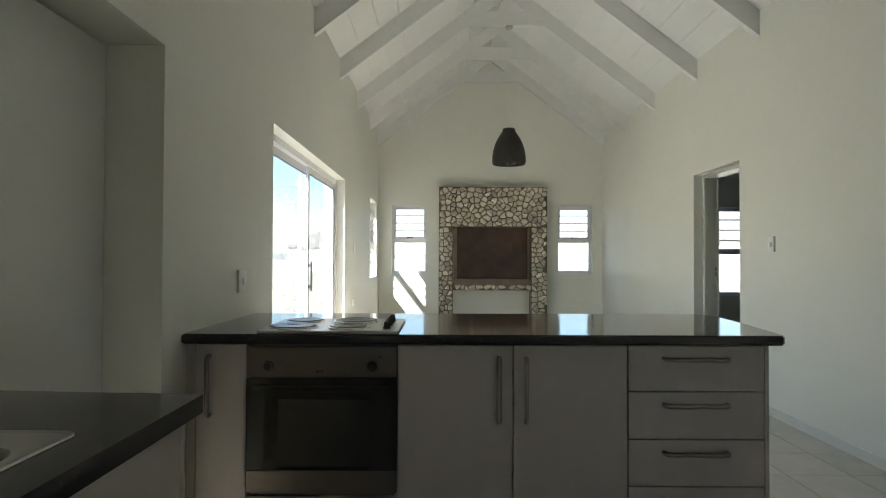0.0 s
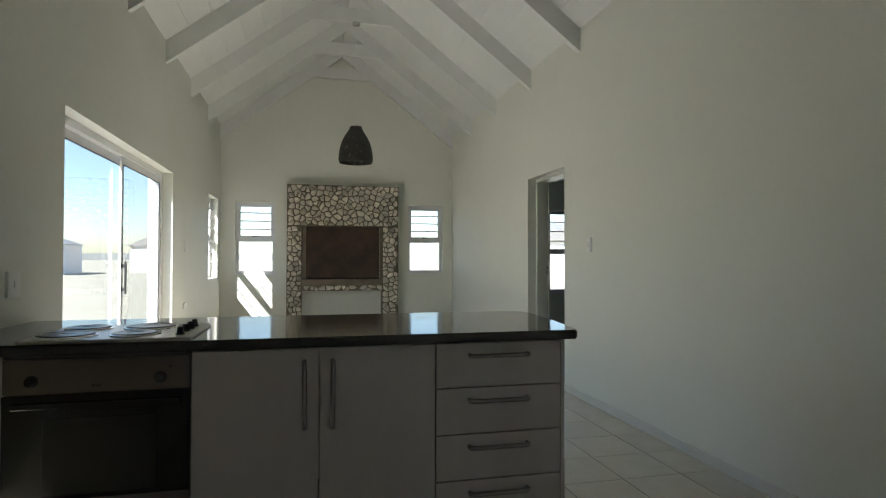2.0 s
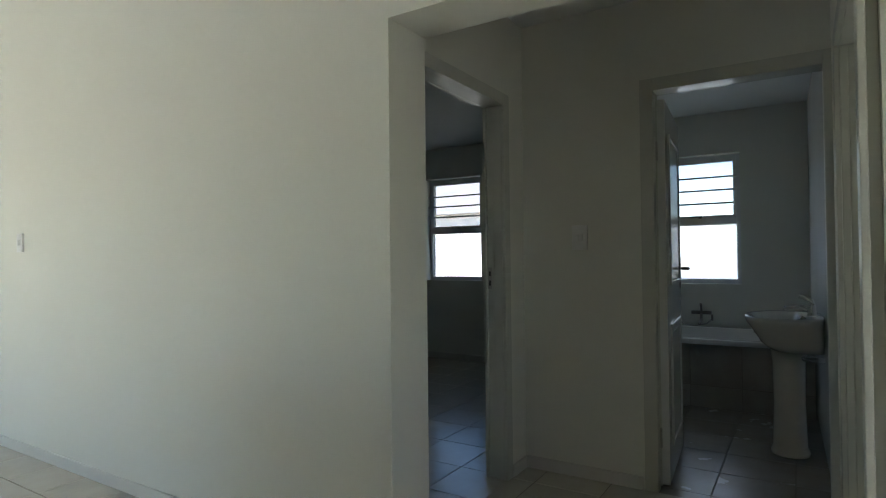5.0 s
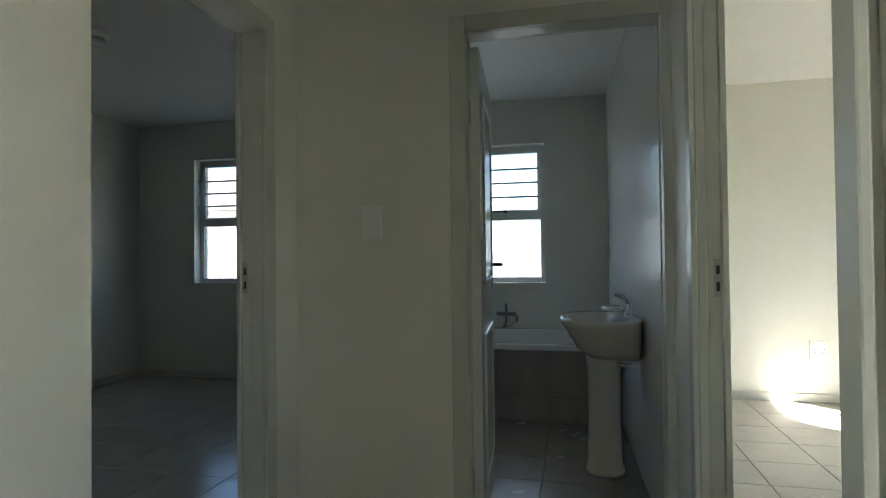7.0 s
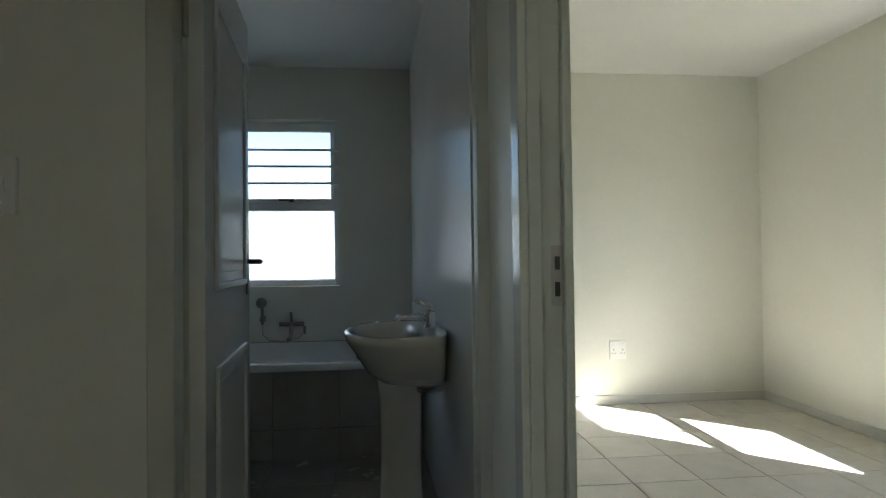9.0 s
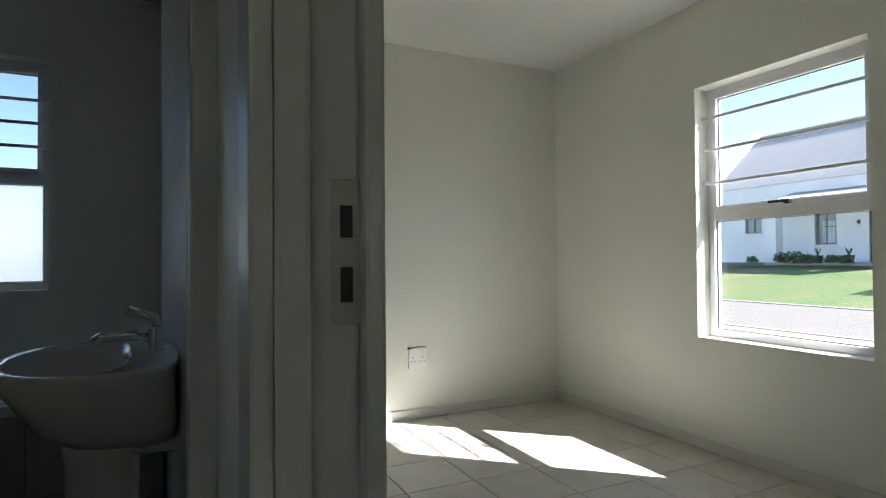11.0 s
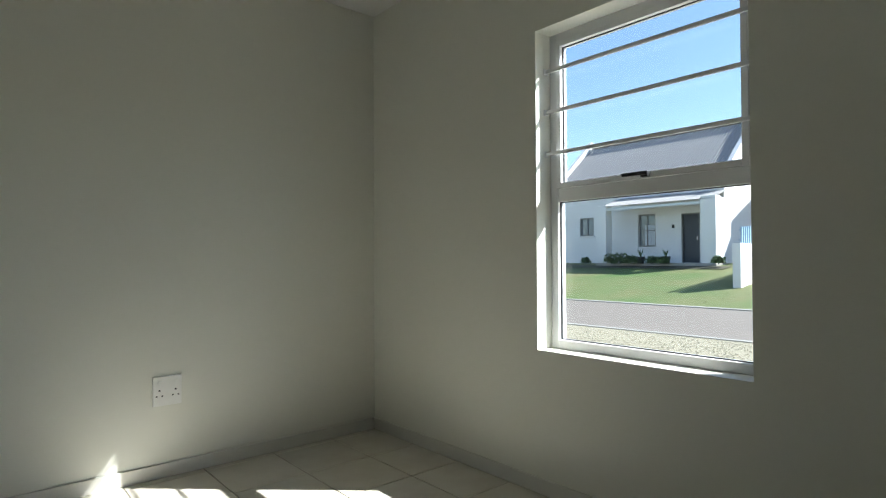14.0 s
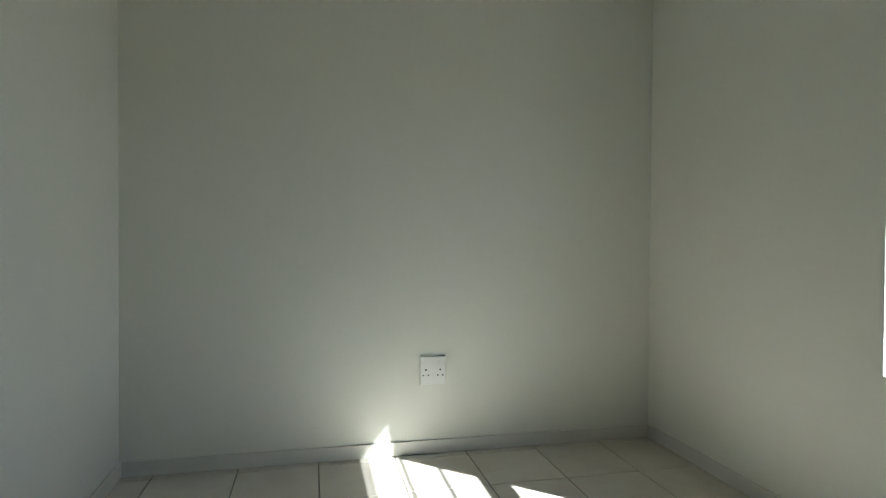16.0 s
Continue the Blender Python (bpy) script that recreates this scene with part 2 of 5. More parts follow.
def wall(name, along, span, face, z, openings=(), label="painted plaster wall"):
    """A wall along x or y with openings (from, to, bottom, top) through it."""
    bm = bmesh.new()
    cuts = sorted({span[0], span[1], *[o[0] for o in openings], *[o[1] for o in openings]})
    for s, e in zip(cuts, cuts[1:]):
        holes = sorted([(o[2], o[3]) for o in openings if o[0] <= s and o[1] >= e])
        low = z[0]
        for b, t in holes + [(z[1], z[1])]:
            if b > low + 1e-4:
                if along == "x":
                    box(bm, (s, face[0], low), (e, face[1], b))
                else:
                    box(bm, (face[0], s, low), (face[1], e, b))
            low = max(low, t)
    bmesh.ops.remove_doubles(bm, verts=bm.verts, dist=1e-5)
    return structure(name, bm, PAINT, label, "wall")


PANTRY = (1.035, 1.87, -0.1, 2.0)
SLIDE = (3.24, 5.78, -0.1, 2.035)
NARROW = (7.82, 8.60, 0.93, 2.07)
EDOOR = (4.637, 5.537, -0.1, 2.06)
HALLO = (-0.225, 1.205, -0.1, 2.08)
NWL, NWR = (-0.802, -0.22, 0.965, 2.068), (1.845, 2.42, 0.975, 2.063)
NW3 = (4.13, 5.03, 0.64, 2.05)
FIRE = (0.20, 1.37, 0.82, 1.68)
BATHW, B2W = (0.41, 1.17, 0.935, 2.145), (3.09, 3.86, 0.935, 2.16)
FRONTW = (4.575, 5.475, 0.625, 2.045)
KITCHW = (0.05, 1.15, 1.05, 2.0)
BATHD = (-0.20, 0.605, 0, 2.075)
DOOR1 = (2.60, 3.645, 0, 2.04)
DOOR2 = (2.85, 3.735, 0, 2.055)

wall("wall_west", "y", (-2.42, N + WT), (W - WT, W), (-0.1, EAVE), [PANTRY, SLIDE, NARROW])
wall("wall_east", "y", (HALLO[0], N), (E, E + 0.238), (-0.1, EAVE), [EDOOR, HALLO])
wall("wall_bedroom_west", "y", (SY - 0.157, HALLO[0]), (E, E + 0.08), (-0.1, EAVE))
wall("wall_north", "x", (W, EX + WT), (N, N + WT), (-0.1, EAVE), [NWL, NWR, NW3, FIRE])
wall("wall_south", "x", (W, E), (-2.42, -2.2), (-0.1, 4.7), [KITCHW])
wall("wall_outer_east", "y", (SY - 0.157, N), (EX, EX + WT), (-0.1, EAVE), [BATHW, B2W])
wall("wall_front", "x", (E + 0.08, EX), (SY - 0.157, SY), (-0.1, EAVE), [FRONTW])
wall("wall_hall_end", "y", (-0.185, 1.30), (3.96, 4.07), (0, CEILING), [BATHD])
wall("wall_hall_south", "x", (E + 0.08, 4.07), (-0.28, -0.185), (0, CEILING), [DOOR1])
wall("wall_hall_north", "x", (E + 0.238, EX), (1.30, 1.42), (0, CEILING), [DOOR2])
wall("wall_rooms", "x", (E + 0.238, EX), (4.50, 4.61), (0, CEILING))

# bathroom wall, slightly out of square
def bath_face(x):
    return -.185 + (x - 4.07) * .0257


bm = bmesh.new()
v = [bm.verts.new((x, y, z)) for x in (4.07, EX) for y, z in ((-.28, 0), (bath_face(x), 0), (bath_face(x), CEILING), (-.28, CEILING))]
for f in ((0, 1, 2, 3), (7, 6, 5, 4), (0, 4, 5, 1), (1, 5, 6, 2), (2, 6, 7, 3), (3, 7, 4, 0)):
    bm.faces.new([v[i] for i in f])
structure("wall_bath_south", bm, ENAMEL, "glossy enamel painted bathroom wall", "wall")

# gable over the north wall
bm = bmesh.new()
g = [(W, EAVE), (E, EAVE), (E, EAVE + 0.002), (MID, RIDGE + 0.1), (W, EAVE + 0.002)]
for y in (N, N + WT):
    for x, z in g:
        bm.verts.new((x, y, z))
bm.verts.ensure_lookup_table()
bm.faces.new([bm.verts[i] for i in range(5)])
bm.faces.new([bm.verts[i] for i in range(9, 4, -1)])
for i in range(5):
    j = (i + 1) % 5
    bm.faces.new([bm.verts[i], bm.verts[j], bm.verts[j + 5], bm.verts[i + 5]])
structure("wall_gable", bm, PAINT, "painted plaster gable wall", "wall")

# flat ceilings and the raked ceiling of the living room
structure("ceiling_rooms", boxes(((E + 0.08, SY, CEILING), (EX, -.17, CEILING + 0.1)), ((E + 0.238, -.17, CEILING), (EX, N, CEILING + 0.1))), CEIL, "flat white painted ceiling", "ceiling")
bm = bmesh.new()
for side in (-1, 1):
    edge = W if side < 0 else E
    for k in range(9):
        # boards between the purlins, with a fine step at each joint
        f0, f1 = k / 9, (k + 1) / 9 - 0.0022
        x0, x1 = edge + (MID - edge) * f0, edge + (MID - edge) * f1
        z0, z1 = EAVE + (RIDGE - EAVE) * f0, EAVE + (RIDGE - EAVE) * f1
        v = [bm.verts.new(p) for p in ((x0, -2.2, z0), (x1, -2.2, z1), (x1, N, z1), (x0, N, z0),
                                       (x0, -2.2, z0 + .03), (x1, -2.2, z1 + .03), (x1, N, z1 + .03), (x0, N, z0 + .03))]
        for f in ((0, 1, 2, 3), (7, 6, 5, 4), (0, 4, 5, 1), (2, 6, 7, 3), (1, 5, 6, 2), (0, 3, 7, 4)):
            bm.faces.new([v[i] for i in f])
    v = [bm.verts.new(p) for p in ((edge, -2.42, EAVE + .04), (MID, -2.42, RIDGE + .04), (MID, N + .3, RIDGE + .04), (edge, N + .3, EAVE + .04),
                                   (edge, -2.42, EAVE + .2), (MID, -2.42, RIDGE + .2), (MID, N + .3, RIDGE + .2), (edge, N + .3, EAVE + .2))]
    for f in ((0, 1, 2, 3), (7, 6, 5, 4), (0, 4, 5, 1), (2, 6, 7, 3), (1, 5, 6, 2), (0, 3, 7, 4)):
        bm.faces.new([v[i] for i in f])
structure("ceiling", bm, CEIL, "raked white painted board ceiling", "ceiling")
# Unseen overhang, added to cut the daylight into the bathroom and dark bedroom.
structure("shading_eaves_east", boxes(((EX + WT + .002, SY - .5, 2.50), (EX + .80, N + .3, 2.60)), ((EX + .70, SY - .5, 2.601), (EX + .80, N + .3, EAVE))), PLASTER, "unseen boxed eaves added to shade the east windows", "eaves")
structure("roof_rooms", boxes(((E + .24, SY - .5, EAVE + .01), (EX + .9, N + .3, EAVE + .15))), ROOFM, "flat grey roof over the bedrooms", "roof")


# ---- roof trusses ----
def truss(y):
    t = thing("roof_truss", (MID, y, EAVE), "white painted exposed timber roof truss under the raked ceiling", "truss", "roof trusses")
    for side in (-1, 1):
        edge = (W if side < 0 else E) + side * 0.05
        bm = bmesh.new()
        dz = 0.205
        ze, zr = EAVE - 0.05 * PITCH, RIDGE
        pts = [(edge, ze - dz), (MID, zr - dz), (MID, zr), (edge, ze)]
        v = [bm.verts.new((x, yy, z)) for yy in (y - 0.026, y + 0.026) for x, z in pts]
        for f in ((0, 1, 2, 3), (7, 6, 5, 4), (0, 4, 5, 1), (1, 5, 6, 2), (2, 6, 7, 3), (3, 7, 4, 0)):
            bm.faces.new([v[i] for i in f])
        part("rafter", bm, TRUSSP, t)
    bm = bmesh.new()
    b, h = 4.02, 0.17
    half = [(RIDGE - 0.2 - b) / PITCH + 0.06, (RIDGE - 0.2 - b - h) / PITCH + 0.06]
    pts = [(MID - half[0], b), (MID + half[0], b), (MID + half[1], b + h), (MID - half[1], b + h)]
    v = [bm.verts.new((x, yy, z)) for yy in (y - 0.022, y + 0.022) for x, z in pts]
    for f in ((0, 1, 2, 3), (7, 6, 5, 4), (0, 4, 5, 1), (1, 5, 6, 2), (2, 6, 7, 3), (3, 7, 4, 0)):
        bm.faces.new([v[i] for i in f])
    part("collar_tie", bm, TRUSSP, t)


for k in range(9):
    truss((8.83, 7.765, 6.615, 5.465, 4.335, 3.205, 2.075, 0.945, -0.185)[k])


# ---- windows ----
def frame_of(kind, at):
    """Maps (along the wall, up, outwards from the inner face) to the world."""
    return {"north": lambda u, v, w: (u, at + w, v), "front": lambda u, v, w: (u, at - w, v),
            "east": lambda u, v, w: (at + w, u, v), "west": lambda u, v, w: (at - w, u, v)}[kind]


def bars_box(fn, *ps, bevel=0.003):
    return boxes(*[(fn(*a), fn(*b)) for a, b in ps], bevel=bevel)


def window(name, kind, at, o, label, frosted=False, pane_glass=GLASS, depth=0.10, rods=(.25, .5, .75)):
    fn = frame_of(kind, at)
    u0, u1, v0, v1 = o
    g = depth
    wdw = thing(name, fn((u0 + u1) / 2, v0, g), label, "window", "burglar-barred windows", "structure")
    f = 0.040
    part("window_frame", bars_box(fn, ((u0, v0, g), (u0 + f, v1, g + .055)), ((u1 - f, v0, g), (u1, v1, g + .055)),
                                  ((u0 + f, v0, g), (u1 - f, v0 + f, g + .055)), ((u0 + f, v1 - f, g), (u1 - f, v1, g + .055))), ALU, wdw)
    vm = v0 + (v1 - v0) * 0.485
    part("transom", bars_box(fn, ((u0 + f, vm - 0.03, g + .002), (u1 - f, vm + 0.03, g + .053))), ALU, wdw)
    s = 0.024
    a0, a1, b0, b1 = u0 + f, u1 - f, vm + 0.03, v1 - f
    sash = part("opening_sash", bars_box(fn, ((a0, b0, g - .008), (a0 + s, b1, g + .04)), ((a1 - s, b0, g - .008), (a1, b1, g + .04)),
                                         ((a0 + s, b0, g - .008), (a1 - s, b0 + s, g + .04)), ((a0 + s, b1 - s, g - .008), (a1 - s, b1, g + .04))), ALU, wdw)
    part("pane", bars_box(fn, ((a0 + s, b0 + s, g + .018), (a1 - s, b1 - s, g + .022)), bevel=0), pane_glass, sash, shadow=False)
    part("pane", bars_box(fn, ((u0 + f, v0 + f, g + .026), (u1 - f, vm - .03, g + .030)), bevel=0), FROST if frosted else pane_glass, wdw,
         "obscure glass" if frosted else "", shadow=False)
    gasket = 0.004
    part("gasket", bars_box(fn, ((a0 + s, b0 + s, g + .012), (a0 + s + gasket, b1 - s, g + .017)), ((a1 - s - gasket, b0 + s, g + .012), (a1 - s, b1 - s, g + .017)),
                            ((a0 + s, b0 + s, g + .012), (a1 - s, b0 + s + gasket, g + .017)), ((a0 + s, b1 - s - gasket, g + .012), (a1 - s, b1 - s, g + .017)), bevel=0), BLACK, wdw)
    p0, p1, q0, q1 = u0 + f, u1 - f, v0 + f, vm - .03
    part("gasket", bars_box(fn, ((p0, q0, g + .018), (p0 + gasket, q1, g + .025)), ((p1 - gasket, q0, g + .018), (p1, q1, g + .025)),
                            ((p0 + gasket, q0, g + .018), (p1 - gasket, q0 + gasket, g + .025)), ((p0 + gasket, q1 - gasket, g + .018), (p1 - gasket, q1, g + .025)), bevel=0), BLACK, wdw)
    um = (u0 + u1) / 2
    latch = part("latch", bars_box(fn, ((um - .045, b0 + .002, g - .030), (um - .015, b0 + .026, g - .008)), ((um - .050, b0 + .010, g - .040), (um + .062, b0 + .024, g - .026))), BLACK, wdw, "black window latch")
    for k in rods:
        vb = b0 + (b1 - b0) * k
        rod = part("burglar_bar", bars_box(fn, ((u0 + .004, vb - .0085, g - .040), (u1 - .004, vb + .0085, g - .028))), ALU, wdw)
        part("screw_foot", bars_box(fn, ((u0 + .001, vb - .013, g - .047), (u0 + .007, vb + .013, g - .021)), ((u1 - .007, vb - .013, g - .047), (u1 - .001, vb + .013, g - .021)), bevel=.001), ALU, rod)
    return wdw


LBL = "white aluminium window with three burglar bars and a black latch"
window("window_1", "north", N, NWL, LBL + " beside the stone fireplace")
window("window_2", "north", N, NWR, LBL + " beside the stone fireplace")
window("window_3", "north", N, NW3, LBL + " in the far bedroom")
window("window_4", "west", W, NARROW, LBL + " in the side wall", rods=(-.7, -.4, -.1, .25, .5, .75))
window("window_5", "east", EX, BATHW, LBL + " over the bath", frosted=True, pane_glass=DIMGL, rods=(.25, .475, .695))
window("window_6", "east", EX, B2W, LBL + " in the dark bedroom", pane_glass=DIMGL, rods=(.25, .475, .695))
window("window_8", "front", -2.2, KITCHW, LBL + " in the kitchen")
window("window_7", "front", SY, FRONTW, LBL + " facing the street", rods=(.235, .52, .80))

# sliding door in the west wall
fn = frame_of("west", W)
u0, u1, v0, v1 = SLIDE
sd = thing("door_1", fn((u0 + u1) / 2, 0, .1), "white aluminium framed glass sliding door to the stoep", "sliding door", kind="structure")
f = 0.05
part("door_frame", bars_box(fn, ((u0, 0, .09), (u0 + f, v1, .20)), ((u1 - f, 0, .09), (u1, v1, .20)), ((u0 + f, v1 - f, .09), (u1 - f, v1, .20)), ((u0 + f, 0, .09), (u1 - f, .03, .20))), ALU, sd)
for (a, b, w0, hand) in ((u0 + f, 4.69, .135, False), (4.56, u1 - f, .10, True)):
    s = 0.036
    leaf = part("sliding_panel", bars_box(fn, ((a, .03, w0), (a + s, v1 - f, w0 + .014)), ((b - s, .03, w0), (b, v1 - f, w0 + .014)),
                                          ((a + s, .03, w0), (b - s, .11, w0 + .014)), ((a + s, v1 - f - .06, w0), (b - s, v1 - f, w0 + .014))), ALU, sd)
    part("pane", bars_box(fn, ((a + s, .11, w0 + .007), (b - s, v1 - f - .06, w0 + .010)), bevel=0), GLASS, leaf, shadow=False)
    # Gaskets made wider than real, their black giving the stiles' backlit shade.
    part("gasket", bars_box(fn, ((a + s, .11, w0 - .001), (a + s + .009, v1 - f - .06, w0 + .0065)), ((b - s - .009, .11, w0 - .001), (b - s, v1 - f - .06, w0 + .0065)),
                            ((a + s + .005, v1 - f - .066, w0 - .001), (b - s - .005, v1 - f - .06, w0 + .0065)), bevel=0), BLACK, leaf, "black rubber gasket, widened for the shade on the stile")
    if hand:
        part("handle", bars_box(fn, ((a + .006, .93, w0 - .035), (a + .026, 1.18, w0 - .022)), ((a + .012, .95, w0 - .024), (a + .030, .98, w0)), ((a + .012, 1.13, w0 - .024), (a + .030, 1.16, w0))), BLACK, leaf, "black pull handle")

# back door at the end of its recess
bd = thing("door_2", (W - .27, 1.55, 0), "closed plain white back door deep in its recess", "door", kind="structure")
part("door_leaf", boxes(((W - .256, PANTRY[0] + .003, .005), (W - .216, PANTRY[1] - .006, 1.996)), bevel=.003), DOORP, bd)
part("backing", boxes(((W - .36, PANTRY[0] - .1, -.1), (W - .32, PANTRY[1] + .1, 2.15))), PLASTER, bd)
part("reveal", boxes(((W - .32, PANTRY[1], 0), (W - WT - .002, PANTRY[1] + .08, 2.08)), ((W - .32, PANTRY[0] - .08, 0), (W - WT - .002, PANTRY[0], 2.08)), ((W - .32, PANTRY[0], 2.0), (W - WT - .002, PANTRY[1], 2.08))), PAINT, bd)


# ---- steel door frames ----
def steel_frame(name, along, o, faces, label, strike=None, inward=1):
    """A pressed steel frame lining an opening (from, to, bottom, top) in a wall between two faces."""
    a, b, _, top = o
    lo, hi = faces
    def P(u, w, z):
        return (u, w, z) if along == "x" else (w, u, z)
    fr = thing(name, P((a + b) / 2, (lo + hi) / 2, 0), label, "door frame", "steel door frames", "structure")
    lip, t, p = 0.035, 0.030, 0.006
    for side, u in ((1, a), (-1, b)):
        jamb = bmesh.new()
        for q in (((u - side * lip, lo - p, 0), (u + side * t, lo + .012, top + lip)), ((u - side * lip, hi - .012, 0), (u + side * t, hi + p, top + lip)),
                  ((u, lo + (.012 if inward > 0 else .055), 0), (u + side * t, hi - (.055 if inward > 0 else .012), top)),
                  (((u, hi - .055, 0), (u + side * (t - .014), hi - .012, top)) if inward > 0 else ((u, lo + .012, 0), (u + side * (t - .014), lo + .055, top)))):
            me = bpy.data.meshes.new("t")
            one = boxes((P(*q[0]), P(*q[1])), bevel=.004)
            one.to_mesh(me)
            one.free()
            jamb.from_mesh(me)
            bpy.data.meshes.remove(me)
        j = part("jamb", jamb, FRAMEP, fr)
        if strike and strike == side:
            w = hi - .024 if inward > 0 else lo + .024
            s = u + side * (t - .014)
            pl = part("strike_plate", boxes((P(s, w - .012, 1.028), P(s + side * .002, w + .012, 1.145)), bevel=.001), STEEL, j, "worn steel strike plate")
            part("slot", boxes((P(s + side * .001, w - .005, 1.098), P(s + side * .003, w + .005, 1.124)), (P(s + side * .001, w - .005, 1.046), P(s + side * .003, w + .005, 1.074))), GREYP, pl)
    part("head", boxes((P(a + t, lo - p, top - t), P(b - t, lo + .012, top + lip)), (P(a + t, hi - .012, top - t), P(b - t, hi + p, top + lip)),
                       (P(a + t, lo + .012, top - t), P(b - t, hi - .012, top)), bevel=.003), FRAMEP, fr)


steel_frame("frame_bathroom", "y", (BATHD[0] + .017, BATHD[1], 0, BATHD[3]), (3.96, 4.07), "cream painted steel door frame of the bathroom")
steel_frame("frame_bedroom", "x", (DOOR1[0], DOOR1[1], 0, DOOR1[3]), (-.28, -.185), "cream painted steel door frame of the sunny bedroom", -1, -1)
steel_frame("frame_dark_bedroom", "x", (DOOR2[0], DOOR2[1], 0, DOOR2[3]), (1.30, 1.42), "cream painted steel door frame of the dark bedroom", -1)
steel_frame("frame_far_bedroom", "y", (EDOOR[0] + .001, EDOOR[1] - .001, 0, EDOOR[3] - .001), (E + .10, E + .238), "cream painted steel door frame set back in the living room wall", -1)

# bathroom door, standing open into the bathroom
LEAFW, LEAFT = 0.742, 0.04
door = thing("door_3", (4.055, 0.577, 0), "open white moulded panel door with a lever handle", "door", kind="structure")
door.rotation_euler = (0, 0, radians(4.6))
ROOT[door.name] = Vector((0, 0, 0))
part("door_leaf", boxes(((.004, -LEAFT, .008), (LEAFW, 0, 2.02)), bevel=.003), DOORP, door)
for z0, z1 in ((.18, .83), (1.04, 1.86)):
    for face, d in ((-LEAFT, -1), (0, 1)):
        m = .012
        x0, x1 = .12, LEAFW - .12
        def slab(a0, a1, b0, b1, out):
            return ((a0, face, b0), (a1, face + d * out, b1))
        part("panel_moulding", boxes(slab(x0, x0 + .022, z0, z1, m), slab(x1 - .022, x1, z0, z1, m), slab(x0 + .022, x1 - .022, z0, z0 + .022, m),
                                     slab(x0 + .022, x1 - .022, z1 - .022, z1, m), slab(x0 + .05, x1 - .05, z0 + .05, z1 - .05, .006), bevel=.004), DOORP, door)
# Plate and lever are darkened in colour for the dim hall they reflect.
for face, d in ((-LEAFT, -1), (0, 1)):
    h = part("handle_plate", boxes(((LEAFW - .085, face, 1.0), (LEAFW - .045, face + d * .008, 1.19)), bevel=.003), DARKENED, door, "satin steel handle plate")
    part("lever", tube([(LEAFW - .065, face, 1.12), (LEAFW - .065, face + d * .045, 1.12), (LEAFW - .09, face + d * .052, 1.12), (LEAFW - .18, face + d * .05, 1.12)], .010), DARKENED, h, "satin steel lever", smooth=True)
for z in (.25, 1.75):
    part("hinge", lathe([(.008, z - .05), (.008, z + .05)], (0, .004, 0), segments=12), STEEL, door, "steel hinge")


# ---- skirting ----
def skirting(name, *runs):
    a, b = runs[0]
    sk = thing(name, ((a[0] + b[0]) / 2, (a[1] + b[1]) / 2, 0), "cream tile skirting along the wall", "skirting", kind="structure")
    for a, b in runs:
        part("skirting_run", boxes((a, b), bevel=.003, segments=1), SKIRT, sk)


SK, ST = 0.068, 0.012
skirting("skirting_living", ((E - ST, HALLO[1] + ST, 0), (E, EDOOR[0] - .001, SK)), ((E - ST, EDOOR[1] + .001, 0), (E, N - ST, SK)),
         ((W + ST, N - ST, 0), (-.046, N, SK)), ((1.655, N - ST, 0), (E, N, SK)), ((W, SLIDE[1], 0), (W + ST, N - ST, SK)), ((W, 2.695, 0), (W + ST, SLIDE[0], SK)),
         ((W, -2.2, 0), (W + ST, -2.19, SK)))
skirting("skirting_bedroom", ((EX - ST, SY + ST, 0), (EX, -.28 - ST, SK)), ((E + .08 + ST, SY, 0), (EX, SY + ST, SK)), ((DOOR1[1] + .04, -.28 - ST, 0), (EX, -.28, SK)), ((E + .08, SY + ST, 0), (E + .08 + ST, -.33, SK)))
skirting("skirting_hall", ((3.96 - ST, .645, 0), (3.96, 1.30, SK)), ((DOOR2[1] + .04, 1.30 - ST, 0), (3.96 - ST, 1.30, SK)), ((DOOR1[1] + .04, -.185, 0), (3.96 - ST, -.185 + ST, SK)))
skirting("skirting_dark_bedroom", ((EX - ST, 1.42 + ST, 0), (EX, 4.50, SK)), ((DOOR2[1] + .04, 1.42, 0), (EX, 1.42 + ST, SK)), ((E + .238, 4.50 - ST, 0), (EX - ST, 4.50, SK)))


# ---- island counter ----
FY = 2.075
BACKY = 2.685


def handle(a, b, parent, out):
    """A bow handle between two points, standing off along out."""
    a, b, out = Vector(a), Vector(b), Vector(out)
    d = (b - a).normalized()
    pts = [a, a + out * .6, a + out * .92 + d * .008, a + out + d * .022, b + out - d * .022, b + out * .92 - d * .008, b + out * .6, b]
    # Darkened steel: the bar's dark reflections are part of its colour.
    part("handle", tube(pts, .0095, 10), DARKENED, parent, "brushed steel bow handle", smooth=True)


def carcass(x0, x1, label, floor_z=.10):
    unit = thing("base_cabinet", ((x0 + x1) / 2, (FY + BACKY) / 2, 0), label, "cabinet", "island cabinet units")
    t = .016
    part("carcass", boxes(((x0, FY + .02, floor_z), (x0 + t, BACKY, .858)), ((x1 - t, FY + .02, floor_z), (x1, BACKY, .858)), ((x0 + t, FY + .02, floor_z), (x1 - t, BACKY, floor_z + t)),
                          ((x0 + t, BACKY - .006, floor_z + t), (x1 - t, BACKY, .858)), ((x0 + t, FY + .02, .842), (x1 - t, BACKY - .006, .858))), LAMIN, unit)
    part("plinth", boxes(((x0, FY + .06, 0), (x1, FY + .076, floor_z))), PLINTH, unit)
    return unit


